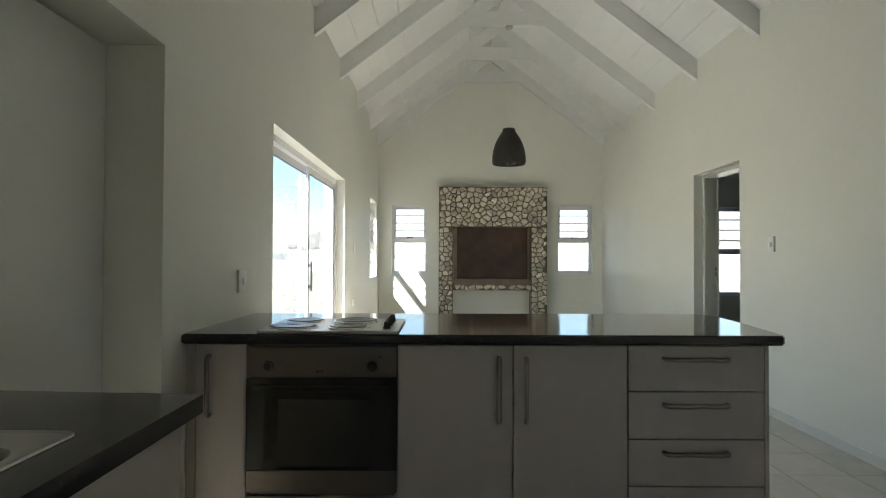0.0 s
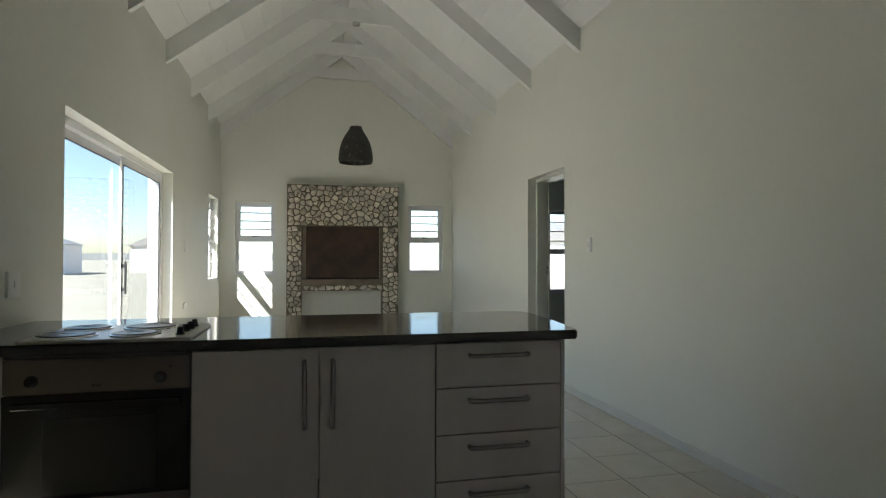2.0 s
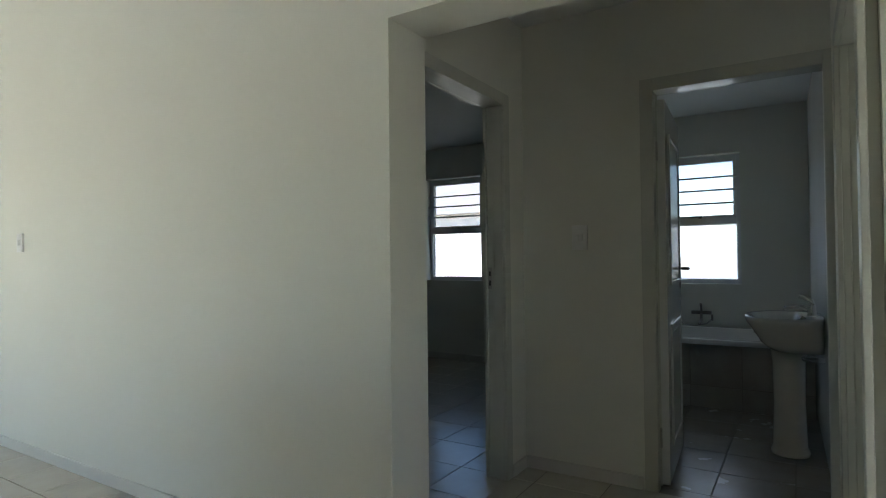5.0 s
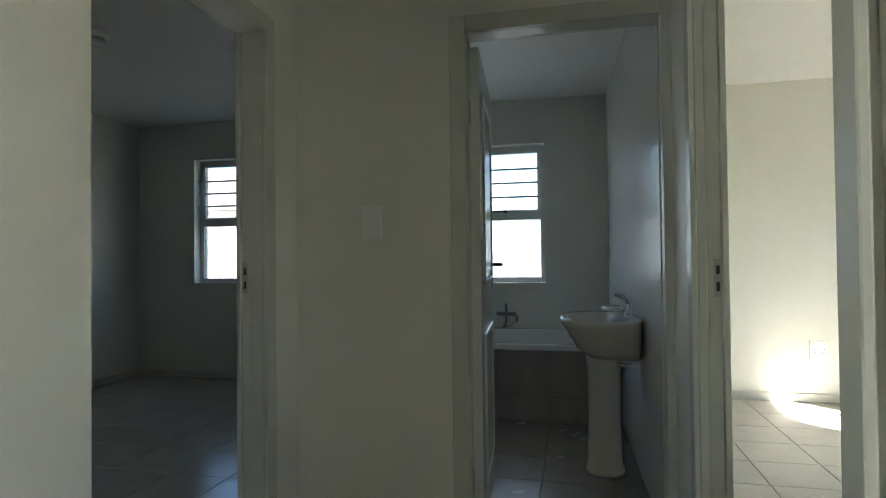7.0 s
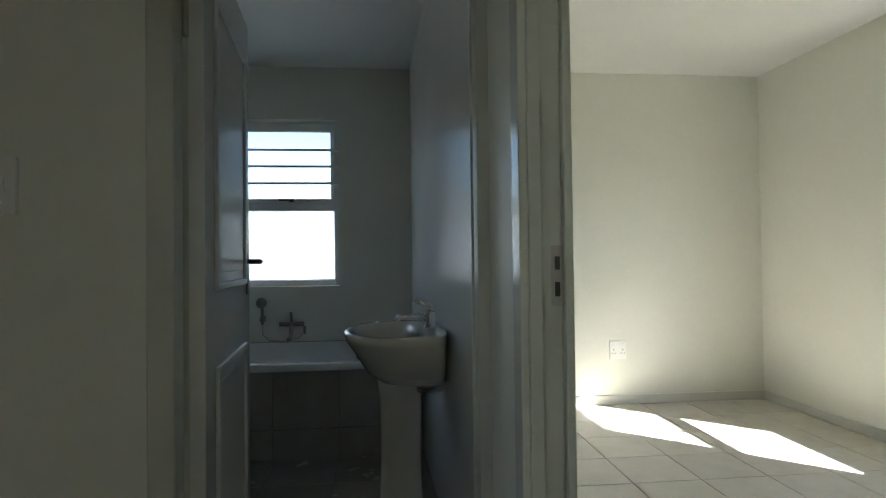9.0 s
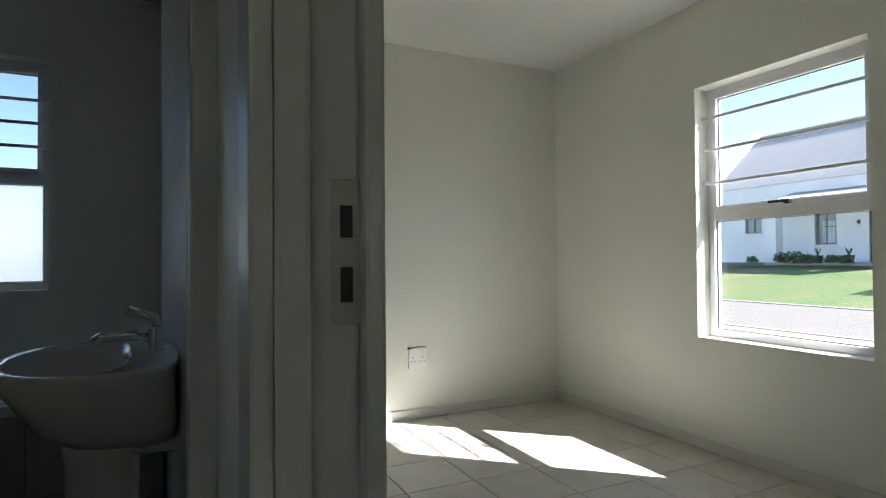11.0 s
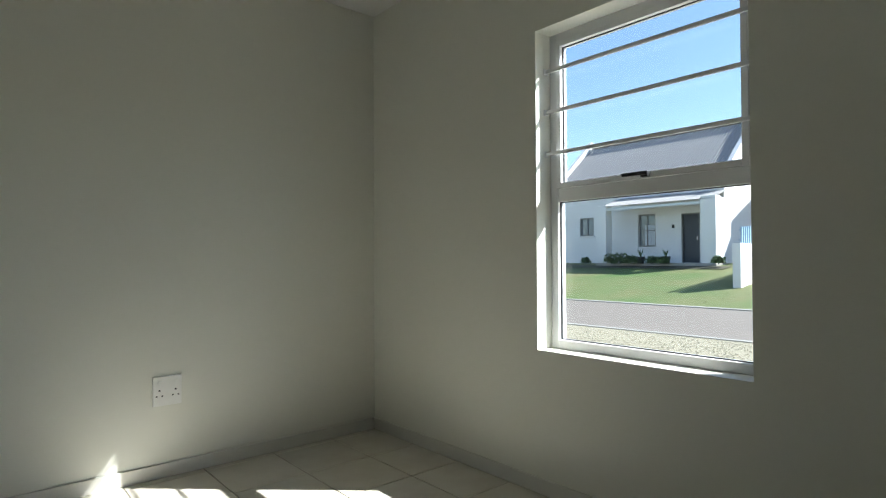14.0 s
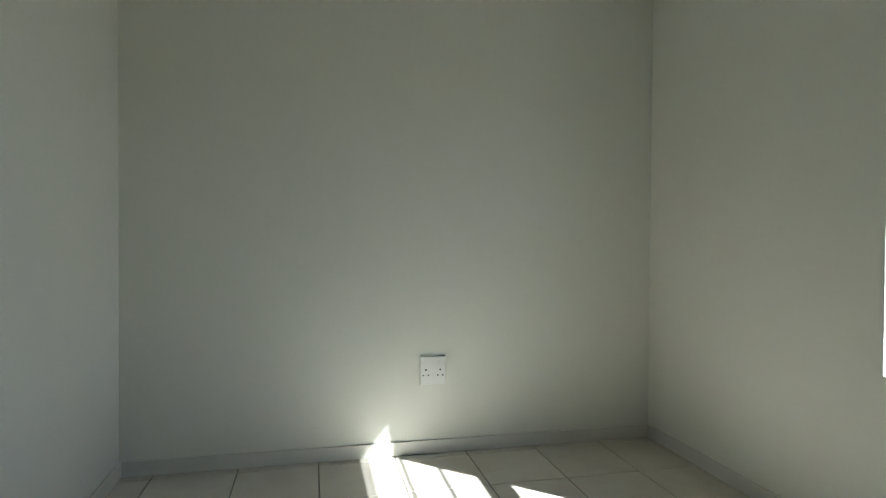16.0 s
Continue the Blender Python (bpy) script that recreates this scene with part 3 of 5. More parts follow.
def front(unit, name, x0, x1, z0, z1):
    g = .0026
    return part(name, boxes(((x0 + g, FY, z0 + g), (x1 - g, FY + .018, z1 - g)), bevel=.0015), LAMIN, unit)


u = carcass(W + .003, -.763, "narrow light laminate cabinet with one door beside the oven")
d = front(u, "door", W + .04, -.763, .10, .852)
handle((-.913, FY, .566), (-.913, FY, .806), d, (0, -.032, 0))
part("filler", boxes(((W + .003, FY, .10), (W + .039, FY + .018, .852))), LAMIN, u)
u = carcass(-.149, .788, "light laminate double cabinet with two doors")
for x0, x1, hx in ((-.149, .3205, .264), (.3205, .788, .373)):
    d = front(u, "door", x0, x1, .10, .852)
    handle((hx, FY, .545), (hx, FY, .80), d, (0, -.032, 0))
u = carcass(.788, 1.344, "light laminate drawer unit with four drawers")
for k, (z0, z1) in enumerate(((.666, .852), (.473, .666), (.283, .473), (.10, .283))):
    d = front(u, "drawer", .788, 1.344, z0, z1)
    zc = z1 - .052 if k else .80
    handle((.934, FY, zc), (1.188, FY, zc), d, (0, -.032, 0))
part("end_panel", boxes(((1.345, FY, 0), (1.361, BACKY, .858)), bevel=.001), LAMIN, u)

# built-in oven
ov = thing("oven", (-.456, 2.4, .24), "built-in electric oven with a dark glass door and steel trim", "oven")
x0, x1 = -.7615, -.1505
part("body", boxes(((x0 + .01, FY + .02, .235), (x1 - .01, BACKY - .02, .845))), OVENST, ov)
cp = part("control_panel", boxes(((x0, FY - .004, .720), (x1, FY + .019, .843)), bevel=.003), OVENST, ov, "steel control panel")
for kx in (-.671, -.251):
    part("knob", lathe([(.021, 0), (.021, -.006), (.017, -.008), (.015, -.026), (.012, -.028)], (kx, FY - .004, .766), "y", 24), BLACK, cp, "black turning knob", smooth=False)
part("indicator_light", lathe([(.005, 0), (.004, -.003)], (-.219, FY - .004, .803), "y", 12), BLACK, cp)
part("maker_mark", boxes(((-.478, FY - .006, .738), (-.470, FY - .004, .750)), ((-.466, FY - .006, .738), (-.462, FY - .004, .750)), ((-.458, FY - .006, .738), (-.452, FY - .004, .750))), BLACK, cp)
part("top_strip", boxes(((x0, FY, .845), (x1, FY + .018, .855))), BLACK, ov)
od = part("oven_door", boxes(((x0, FY - .010, .345), (x1, FY + .019, .717)), bevel=.003), BLACKG, ov, "black glass oven door")
part("viewing_window", boxes(((-.632, FY - .0125, .362), (-.262, FY - .0105, .632)), bevel=.0008), OVENIN, od)
part("door_grip", boxes(((x0 + .03, FY - .022, .668), (x1 - .03, FY - .010, .690)), bevel=.004), BLACKG, od)
lp = part("lower_panel", boxes(((x0, FY - .002, .253), (x1, FY + .019, .342)), bevel=.003), OVENST, ov, "steel lower panel")
u = thing("oven_housing", (-.456, 2.46, 0), "light laminate housing below and beside the oven", "cabinet", "island cabinet units")
part("drawer_front", boxes(((x0 - .001, FY, .102), (x1 + .001, FY + .018, .234)), bevel=.0015), LAMIN, u)
part("plinth", boxes(((x0 - .001, FY + .06, 0), (x1 + .001, FY + .076, .10))), PLINTH, u)
part("back_panel", boxes(((x0, BACKY - .015, .10), (x1, BACKY, .858))), LAMIN, u)
part("shelf", boxes(((x0, FY + .02, .215), (x1, BACKY - .02, .232))), LAMIN, u)


def slab_outline(pts, z0, z1, bevel=.006):
    bm = bmesh.new()
    f = bm.faces.new([bm.verts.new((x, y, z0)) for x, y in pts])
    r = bmesh.ops.extrude_face_region(bm, geom=[f])
    bmesh.ops.translate(bm, verts=[v for v in r["geom"] if isinstance(v, bmesh.types.BMVert)], vec=(0, 0, z1 - z0))
    bmesh.ops.recalc_face_normals(bm, faces=bm.faces)
    if bevel:
        bmesh.ops.bevel(bm, geom=[e for e in bm.edges if abs(e.verts[0].co.z - e.verts[1].co.z) < 1e-6], offset=bevel, segments=3, affect="EDGES")
    return bm


def corner(cx, cy, r, a0, a1, n=8):
    return [(cx + r * math.cos(radians(a0 + (a1 - a0) * k / n)), cy + r * math.sin(radians(a0 + (a1 - a0) * k / n))) for k in range(n + 1)]


YF, YB, XR = 2.025, 2.965, 1.41
wt = part("worktop", slab_outline([(W + .002, YF), *corner(XR - .03, YF + .03, .03, -90, 0), (XR + .055, 2.425), *corner(XR - .05, YB - .16, .14, 8, 90), (W + .002, YB - .06)], .86, .90), GRANITE)
tagged(wt, "polished black granite worktop with rounded corners on the island", "worktop")

# four-plate hob
hob = thing("hob", (-.44, 2.4, .9), "steel four-plate electric hob set in the black worktop", "hob")
hx0, hx1, hy0, hy1 = -.722, -.145, 2.047, 2.525
part("tray", slab_outline([*corner(hx0 + .02, hy0 + .02, .02, 180, 270, 5), *corner(hx1 - .02, hy0 + .02, .02, 270, 360, 5), *corner(hx1 - .02, hy1 - .02, .02, 0, 90, 5), *corner(hx0 + .02, hy1 - .02, .02, 90, 180, 5)], .9, .911, .004), STEEL, hob)
for px, py, r in ((-.60, 2.173, .095), (-.60, 2.403, .080), (-.365, 2.173, .080), (-.365, 2.403, .095)):
    pl = part("hot_plate", lathe([(r, .911), (r, .917), (r - .004, .921), (r - .02, .9215), (r - .022, .920), (.03, .920), (.028, .918), (.001, .918)], (px, py, 0), segments=40), IRON, hob, "black cast iron hot plate")
    part("trim_ring", lathe([(r + .010, .911), (r + .009, .915), (r + .001, .917), (r + .0005, .911)], (px, py, 0), segments=40), CHROME, pl, "chrome trim ring")
for k in range(4):
    part("knob", lathe([(.017, .911), (.017, .915), (.013, .917), (.011, .938), (.008, .940)], (-.200, 2.14 + k * .095, 0), segments=20), BLACK, hob, "black control knob")

# ---- sink run along the west wall ----
SX = -.495
sk = thing("base_cabinet", (-.75, -.4, 0), "light laminate sink cabinet run with an end panel", "cabinet")
part("carcass", boxes(((W + .003, -2.19, .10), (SX - .045, .96, .858))), LAMIN, sk)
part("plinth", boxes(((W + .003, -2.19, 0), (SX - .09, .955, .10))), PLINTH, sk)
part("end_panel", boxes(((W + .003, .962, 0), (SX - .025, .978, .858)), bevel=.001), LAMIN, sk)
for k in range(6):
    y1 = .959 - k * .52
    d = part("door", boxes(((SX - .043, y1 - .517, .102), (SX - .025, y1, .852)), bevel=.0015), LAMIN, sk)
    handle((SX - .025, y1 - (.05 if k % 2 else .46), .55), (SX - .025, y1 - (.05 if k % 2 else .46), .80), d, (.032, 0, 0))
sw = bmesh.new()
for a, b in (((W + .002, .705, .86), (SX, 1.013, .90)), ((W + .002, -2.19, .86), (SX, -.06, .90)), ((SX - .118, -.06, .86), (SX, .705, .90)), ((W + .002, -.06, .86), (W + .06, .705, .90))):
    box(sw, a, b)
bmesh.ops.remove_doubles(sw, verts=sw.verts, dist=1e-5)
for v in sw.verts:
    if v.co.y > .95:
        v.co.y = 1.013 + (SX - v.co.x) * .066
tagged(part("worktop", sw, GRANITE), "polished black granite worktop along the kitchen wall", "worktop")
snk = thing("kitchen_sink", (-.8, .4, .9), "stainless steel drop-in sink with a drainer", "sink")
a0, a1, b0, b1 = W + .05, -.585, -.075, .73


def round_rect(bm, x0, x1, y0, y1, r, z):
    pts = corner(x0 + r, y0 + r, r, 180, 270, 5) + corner(x1 - r, y0 + r, r, 270, 360, 5) + corner(x1 - r, y1 - r, r, 0, 90, 5) + corner(x0 + r, y1 - r, r, 90, 180, 5)
    return [bm.verts.new((x, y, z)) for x, y in pts]


def loft(bm, rings, cap=False):
    for q, r in zip(rings, rings[1:]):
        for k in range(len(q)):
            bm.faces.new((q[k], q[(k + 1) % len(q)], r[(k + 1) % len(q)], r[k]))
    if cap:
        bm.faces.new(rings[-1])


h0, h1, g0, g1 = a0 + .07, -.612, .175, .645
bm = bmesh.new()
loft(bm, [round_rect(bm, a0, a1, b0, b1, .028, .9005), round_rect(bm, a0 + .001, a1 - .001, b0 + .001, b1 - .001, .028, .9045), round_rect(bm, a0 + .005, a1 - .005, b0 + .005, b1 - .005, .026, .9055),
          round_rect(bm, a0 + .014, a1 - .014, b0 + .014, b1 - .014, .02, .9035), round_rect(bm, h0, h1, g0, g1, .06, .9025)])
part("deck", bm, STEEL, snk)
bm = bmesh.new()
loft(bm, [round_rect(bm, h0, h1, g0, g1, .06, .9025), round_rect(bm, h0 + .006, h1 - .006, g0 + .006, g1 - .006, .055, .894), round_rect(bm, h0 + .016, h1 - .016, g0 + .016, g1 - .016, .05, .76), round_rect(bm, h0 + .05, h1 - .05, g0 + .05, g1 - .05, .03, .742)], True)
# Darker metal than the deck, for the shade inside the bowl.
part("bowl", bm, DARKENED, snk, smooth=True)
for k in range(5):
    part("drainer_ridge", boxes(((h0 + .01, -.045 + .045 * k, .9025), (h1 - .01, -.033 + .045 * k, .9065)), bevel=.0015), STEEL, snk)
part("drain", lathe([(.03, .7425), (.028, .746), (.01, .744)], ((h0 + h1) / 2, .41, 0), segments=20), CHROME, snk)


# ---- stone fireplace ----
fp = thing("fireplace", (.8, N - .05, 0), "built-in fireplace clad in pale irregular stone with a dark firebox", "fireplace")
FX0, FX1, FZ1, FYF = -.042, 1.651, 2.333, N - .22
OX0, OX1, OZ0, OZ1 = .181, 1.40, .81, 1.705
part("mortar_bed", boxes(((FX0, FYF + .018, 0), (OX0, N, FZ1)), ((OX1, FYF + .018, 0), (FX1, N, FZ1)), ((OX0, FYF + .018, OZ1), (OX1, N, FZ1)), ((OX0, FYF + .018, .715), (OX1, N, .805))), MORTAR, fp)
part("hearth_slab", boxes(((OX0 + .001, FYF - .005, .806), (OX1 - .001, N + .3, .895)), bevel=.006), LEDGE, fp, "brown stained hearth slab")
t = .008
fb = part("firebox", boxes(((OX0 + .002, FYF + .03, .896), (OX0 + t, N + .34, OZ1 - .002)), ((OX1 - t, FYF + .03, .896), (OX1 - .002, N + .34, OZ1 - .002)), ((OX0 + t, FYF + .03, OZ1 - t), (OX1 - t, N + .34, OZ1 - .002)),
                           ((OX0 + t, N + .332, .896), (OX1 - t, N + .34, OZ1 - t)), ((OX0 + t, FYF + .05, .896), (OX1 - t, N + .332, .902))), RUST, fp, "rusted brown steel firebox")
for q0, q1 in ((OX0 + .01, OX0 + .062), (OX1 - .045, OX1 - .01)):
    part("front_frame", boxes(((q0, FYF + .02, .896), (q1, FYF + .03, OZ1 - .01)), bevel=.002), LEDGE, fb, "brown steel firebox edge")
part("damper_panel", boxes(((OX0 + .062, FYF + .06, .91), (OX1 - .045, FYF + .068, OZ1 - .012)), bevel=.002), RUST, fb, "rusted brown steel door panel")
part("chimney_back", boxes(((OX0 - .1, N + WT, .6), (OX0, N + .5, 5.2)), ((OX1, N + WT, .6), (OX1 + .1, N + .5, 5.2)), ((OX0 - .1, N + .4, .6), (OX1 + .1, N + .5, 5.2)), ((OX0, N + WT, .6), (OX1, N + .4, .7)), ((OX0, N + WT, 1.72), (OX1, N + .4, 5.2))), PLASTER, fp)


def clip(poly, p, n):
    out = []
    for a, b in zip(poly, poly[1:] + poly[:1]):
        da, db = (a - p).dot(n), (b - p).dot(n)
        if da <= 0:
            out.append(a)
        if da * db < 0:
            out.append(a + (b - a) * (da / (da - db)))
    return out


def stones(rect, size, seed):
    """Irregular stones laid over a rectangle (x0, x1, z0, z1): jittered cells, shrunk and rounded."""
    rnd = random.Random(seed)
    x0, x1, z0, z1 = rect
    nx, nz = max(1, round((x1 - x0) / size)), max(1, round((z1 - z0) / (size * .92)))
    seeds = []
    for i in range(-1, nx + 1):
        for j in range(-1, nz + 1):
            seeds.append(Vector((x0 + (i + .5 + rnd.uniform(-.5, .5) + .25 * (j % 2)) * (x1 - x0) / nx, z0 + (j + .5 + rnd.uniform(-.46, .46)) * (z1 - z0) / nz)))
    for s in seeds:
        if not (x0 < s.x < x1 and z0 < s.y < z1):
            continue
        poly = [Vector((x0 + .003, z0 + .003)), Vector((x1 - .003, z0 + .003)), Vector((x1 - .003, z1 - .003)), Vector((x0 + .003, z1 - .003))]
        for o in seeds:
            if o is not s and (o - s).length < size * 3:
                poly = clip(poly, (s + o) / 2, (o - s).normalized())
        if len(poly) < 3:
            continue
        c = sum(poly, Vector((0, 0))) / len(poly)
        rim = []
        gap = .002 + .006 * rnd.random() ** 1.6
        m = len(poly)
        for k in range(m):
            a, b, d = poly[k - 1], poly[k], poly[(k + 1) % m]
            for q in (a.lerp(b, rnd.uniform(.45, .55)), a.lerp(b, rnd.uniform(.74, .86)), b.lerp(d, rnd.uniform(.14, .26))):
                v = q - c
                L = v.length
                rim.append(c + v * max(.3, (L - gap - rnd.uniform(0, .006)) / L))
        out = rnd.uniform(.010, .050)
        tip = Vector((rnd.uniform(-.012, .012), rnd.uniform(-.012, .012)))
        bm = bmesh.new()
        rings = []
        for f, y in ((1.0, .020), (.98, .002), (.88, -out * .8), (.55, -out)):
            rings.append([bm.verts.new((c.x + (q.x - c.x) * f + tip.x * (1 - f), FYF + y + (rnd.uniform(-.006, .006) if f < .97 else 0), c.y + (q.y - c.y) * f + tip.y * (1 - f))) for q in rim])
        for q, r in zip(rings, rings[1:]):
            for k in range(len(rim)):
                bm.faces.new((q[k], q[(k + 1) % len(rim)], r[(k + 1) % len(rim)], r[k]))
        bm.faces.new(rings[-1])
        part("stone", bm, STONE, fp, smooth=True)


stones((FX0, FX1, OZ1, FZ1), .090, 3)
stones((FX0, OX0, 0, OZ1), .085, 5)
stones((OX1, FX1, 0, OZ1), .085, 8)
stones((OX0, OX1, .715, .806), .092, 11)

# ---- woven pendant lamp ----
PX, PY = .818, 6.615
pl = thing("pendant_lamp", (PX, PY, 2.35), "black woven rattan bell pendant lamp on a thin cord", "lamp")
prof = [(0, .190), (.03, .198), (.09, .196), (.17, .184), (.25, .160), (.32, .125), (.37, .090), (.405, .070), (.43, .066)]


def shade_r(h):
    for (h0, r0), (h1, r1) in zip(prof, prof[1:]):
        if h <= h1:
            return r0 + (r1 - r0) * (h - h0) / (h1 - h0)
    return prof[-1][1]


bm = bmesh.new()
rnd = random.Random(4)
for k in range(115):
    for way in (1, -1):
        a0, turn = rnd.uniform(0, 6.283), way * rnd.uniform(.9, 2.2)
        w = rnd.uniform(.008, .015)
        lift = rnd.uniform(-.002, .003)
        prev = None
        for s in range(15):
            h = .43 * s / 14
            a = a0 + turn * s / 14
            r = shade_r(h) + lift
            pr = [bm.verts.new((PX + rr * math.cos(a + da), PY + rr * math.sin(a + da), 2.345 + h)) for rr in (r, r + .002) for da in (-w / 2 / r, w / 2 / r)]
            if prev:
                for i, j in ((0, 1), (1, 3), (3, 2), (2, 0)):
                    bm.faces.new((prev[i], prev[j], pr[j], pr[i]))
            prev = pr
part("shade", bm, RATTAN, pl, "woven black rattan shade")
for nm, h, rr in (("rim", .004, .005), ("hoop", .018, .004), ("collar", .425, .004), ("hoop", .40, .0025)):
    bm = tube([(PX + shade_r(h) * math.cos(a * math.pi / 20), PY + shade_r(h) * math.sin(a * math.pi / 20), 2.345 + h) for a in range(41)], rr, 6)
    part(nm, bm, RATTAN, pl)
part("cord", tube([(PX, PY, 2.72), (PX, PY, 4.0)], .0028, 6), PLASTIC, pl, "thin white cord")
part("lamp_holder", lathe([(.018, 2.66), (.02, 2.70), (.012, 2.775)], (PX, PY, 0), segments=16), BLACK, pl)
part("ceiling_rose", lathe([(.045, 4.02), (.045, 3.995), (.03, 3.985)], (PX, PY, 0), segments=24), STEEL, pl, "round ceiling rose")


# ---- switches and sockets ----
def plate(name, kind, at, u, v, w, h, label, category, rockers=0, holes=False):
    base = frame_of(kind, at)

    def fi(a, b, c):
        return base(a, b, -c)
    p = thing(name, fi(u, v - h / 2, 0), label, category)
    part("face_plate", boxes((fi(u - w / 2, v - h / 2, 0), fi(u + w / 2, v + h / 2, .014)), bevel=.003), PLASTIC, p)
    for k in range(rockers):
        c = u + (k - (rockers - 1) / 2) * .022
        part("rocker", boxes((fi(c - .008, v - .018, .014), fi(c + .008, v + .018, .019)), bevel=.002), PLASTIC, p)
    if holes:
        for c in (-.28, .28):
            part("rocker", boxes((fi(u + c * w - .010, v + h * .25, .014), fi(u + c * w + .010, v + h * .25 + .016, .018)), bevel=.002), PLASTIC, p)
            part("pin_holes", boxes((fi(u + c * w - .004, v + .000, .0135), fi(u + c * w + .004, v + .008, .0148)), (fi(u + c * w - .016, v - .026, .0135), fi(u + c * w - .009, v - .019, .0148)), (fi(u + c * w + .009, v - .026, .0135), fi(u + c * w + .016, v - .019, .0148))), GREYP, p)


plate("light_switch", "east", E, 4.15, 1.325, .075, .118, "white light switch on the living room wall", "switch", 2)
plate("light_switch", "east", 3.96, .965, 1.303, .085, .135, "white light switch plate in the dim hall", "switch", 2)
plate("light_switch", "west", W, 6.375, 1.335, .075, .118, "white light switch beside the sliding door", "switch", 1)
plate("wall_socket", "west", W, 2.69, 1.085, .115, .115, "white isolator switch above the worktop", "switch", 1)
plate("wall_socket", "east", EX, -1.678, .41, .128, .138, "white double wall socket above the skirting", "socket", 0, True)
plate("wall_socket", "west", W, 6.345, .70, .12, .07, "white wall socket low beside the sliding door", "socket", 0, True)

CLX, CLY = 4.62, 2.96

# ---- bathroom ----
BX, BS, BN = 5.845, -.128, 1.298
bath = thing("bathtub", (6.3, .6, 0), "white built-in bathtub with a tiled front panel under the window", "bathtub")
bm = bmesh.new()


def oval(x0, x1, y0, y1, z, r, n=6):
    return [bm.verts.new((x, y, z)) for x, y in corner(x0 + r, y0 + r, r, 180, 270, n) + corner(x1 - r, y0 + r, r, 270, 360, n) + corner(x1 - r, y1 - r, r, 0, 90, n) + corner(x0 + r, y1 - r, r, 90, 180, n)]


rings = [oval(BX - .015, EX - .002, BS + .002, BN - .002, .50, .012), oval(BX - .015, EX - .002, BS + .002, BN - .002, .532, .012), oval(BX - .008, EX - .008, BS + .01, BN - .01, .540, .012),
         oval(BX + .055, EX - .07, BS + .07, BN - .07, .540, .15), oval(BX + .066, EX - .08, BS + .08, BN - .08, .530, .15), oval(BX + .12, EX - .13, BS + .16, BN - .2, .16, .13), oval(BX + .2, EX - .2, BS + .26, BN - .3, .13, .08)]
for q, r in zip(rings, rings[1:]):
    for k in range(len(q)):
        bm.faces.new((q[k], q[(k + 1) % len(q)], r[(k + 1) % len(q)], r[k]))
bm.faces.new(rings[-1])
part("tub", bm, ACRYL, bath, "white acrylic tub", smooth=True)
part("panel_core", boxes(((BX + .009, BS, 0), (BX + .04, BN, .498))), GROUT, bath)
ty = [BS + .001, .345, .715, BN - .001]
for y0, y1 in zip(ty, ty[1:]):
    for z0, z1 in ((.001, .172), (.172, .498)):
        part("panel_tile", boxes(((BX, y0 + .0022, z0 + .0022), (BX + .0085, y1 - .0022, z1 - .0022)), bevel=.0012, segments=1), BATHTILE, bath)

# Chrome mixer and shower, coloured dark for the dim bathroom they mirror.
mx = thing("bath_mixer", (EX, .745, .66), "chrome wall bath mixer with a spout and cross handle", "tap")
part("body", tube([(EX - .05, .66, .67), (EX - .05, .83, .67)], .017, 14), DARKENED, mx, smooth=True)
for y in (.675, .815):
    part("wall_union", tube([(EX, y, .67), (EX - .05, y, .67)], .014, 12), DARKENED, mx, smooth=True)
part("spout", tube([(EX - .05, .745, .67), (EX - .07, .745, .64), (EX - .09, .745, .60), (EX - .15, .745, .585), (EX - .2, .745, .58)], .012, 12), DARKENED, mx, smooth=True)
part("lever", tube([(EX - .05, .745, .685), (EX - .06, .745, .72), (EX - .09, .745, .755)], .010, 10), DARKENED, mx, smooth=True)
part("diverter", tube([(EX - .05, .655, .60), (EX - .05, .655, .655)], .010, 10), DARKENED, mx, smooth=True)
sh = thing("hand_shower", (EX, .95, .7), "chrome hand shower with a hose in a wall bracket", "shower")
part("shower_head", lathe([(.012, .03), (.034, .012), (.038, 0), (.034, -.012), (.001, -.014)], (EX - .075, .95, .825), "x", 24), DARKENED, sh, smooth=True)
part("handle", tube([(EX - .055, .95, .82), (EX - .045, .95, .77), (EX - .04, .95, .67)], .011, 10), DARKENED, sh, smooth=True)
part("bracket", boxes(((EX - .05, .932, .69), (EX, .968, .725)), bevel=.004), DARKENED, sh)
part("hose", tube([(EX - .04, .95, .67), (EX - .045, .945, .60), (EX - .05, .90, .555), (EX - .07, .80, .548), (EX - .055, .70, .57), (EX - .05, .66, .61)], .007, 8), STEEL, sh, smooth=True)

# pedestal basin on the south wall of the bathroom
BCX = 4.90
bs = thing("pedestal_basin", (BCX, .05, 0), "cream ceramic pedestal basin with a chrome mixer tap", "basin")


def bowl_ring(bm, z, half, front_y, back_y, n=30):
    out = []
    for k in range(n):
        a = 2 * math.pi * k / n
        x, y = math.cos(a), math.sin(a)
        x = math.copysign(abs(x) ** .8, x)
        yy = y if y > 0 else -abs(y) ** .45
        cy = back_y + (front_y - back_y) * .38
        out.append(bm.verts.new((BCX + half * x, cy + ((front_y - cy) * yy if yy > 0 else (cy - back_y) * yy), z)))
    return out


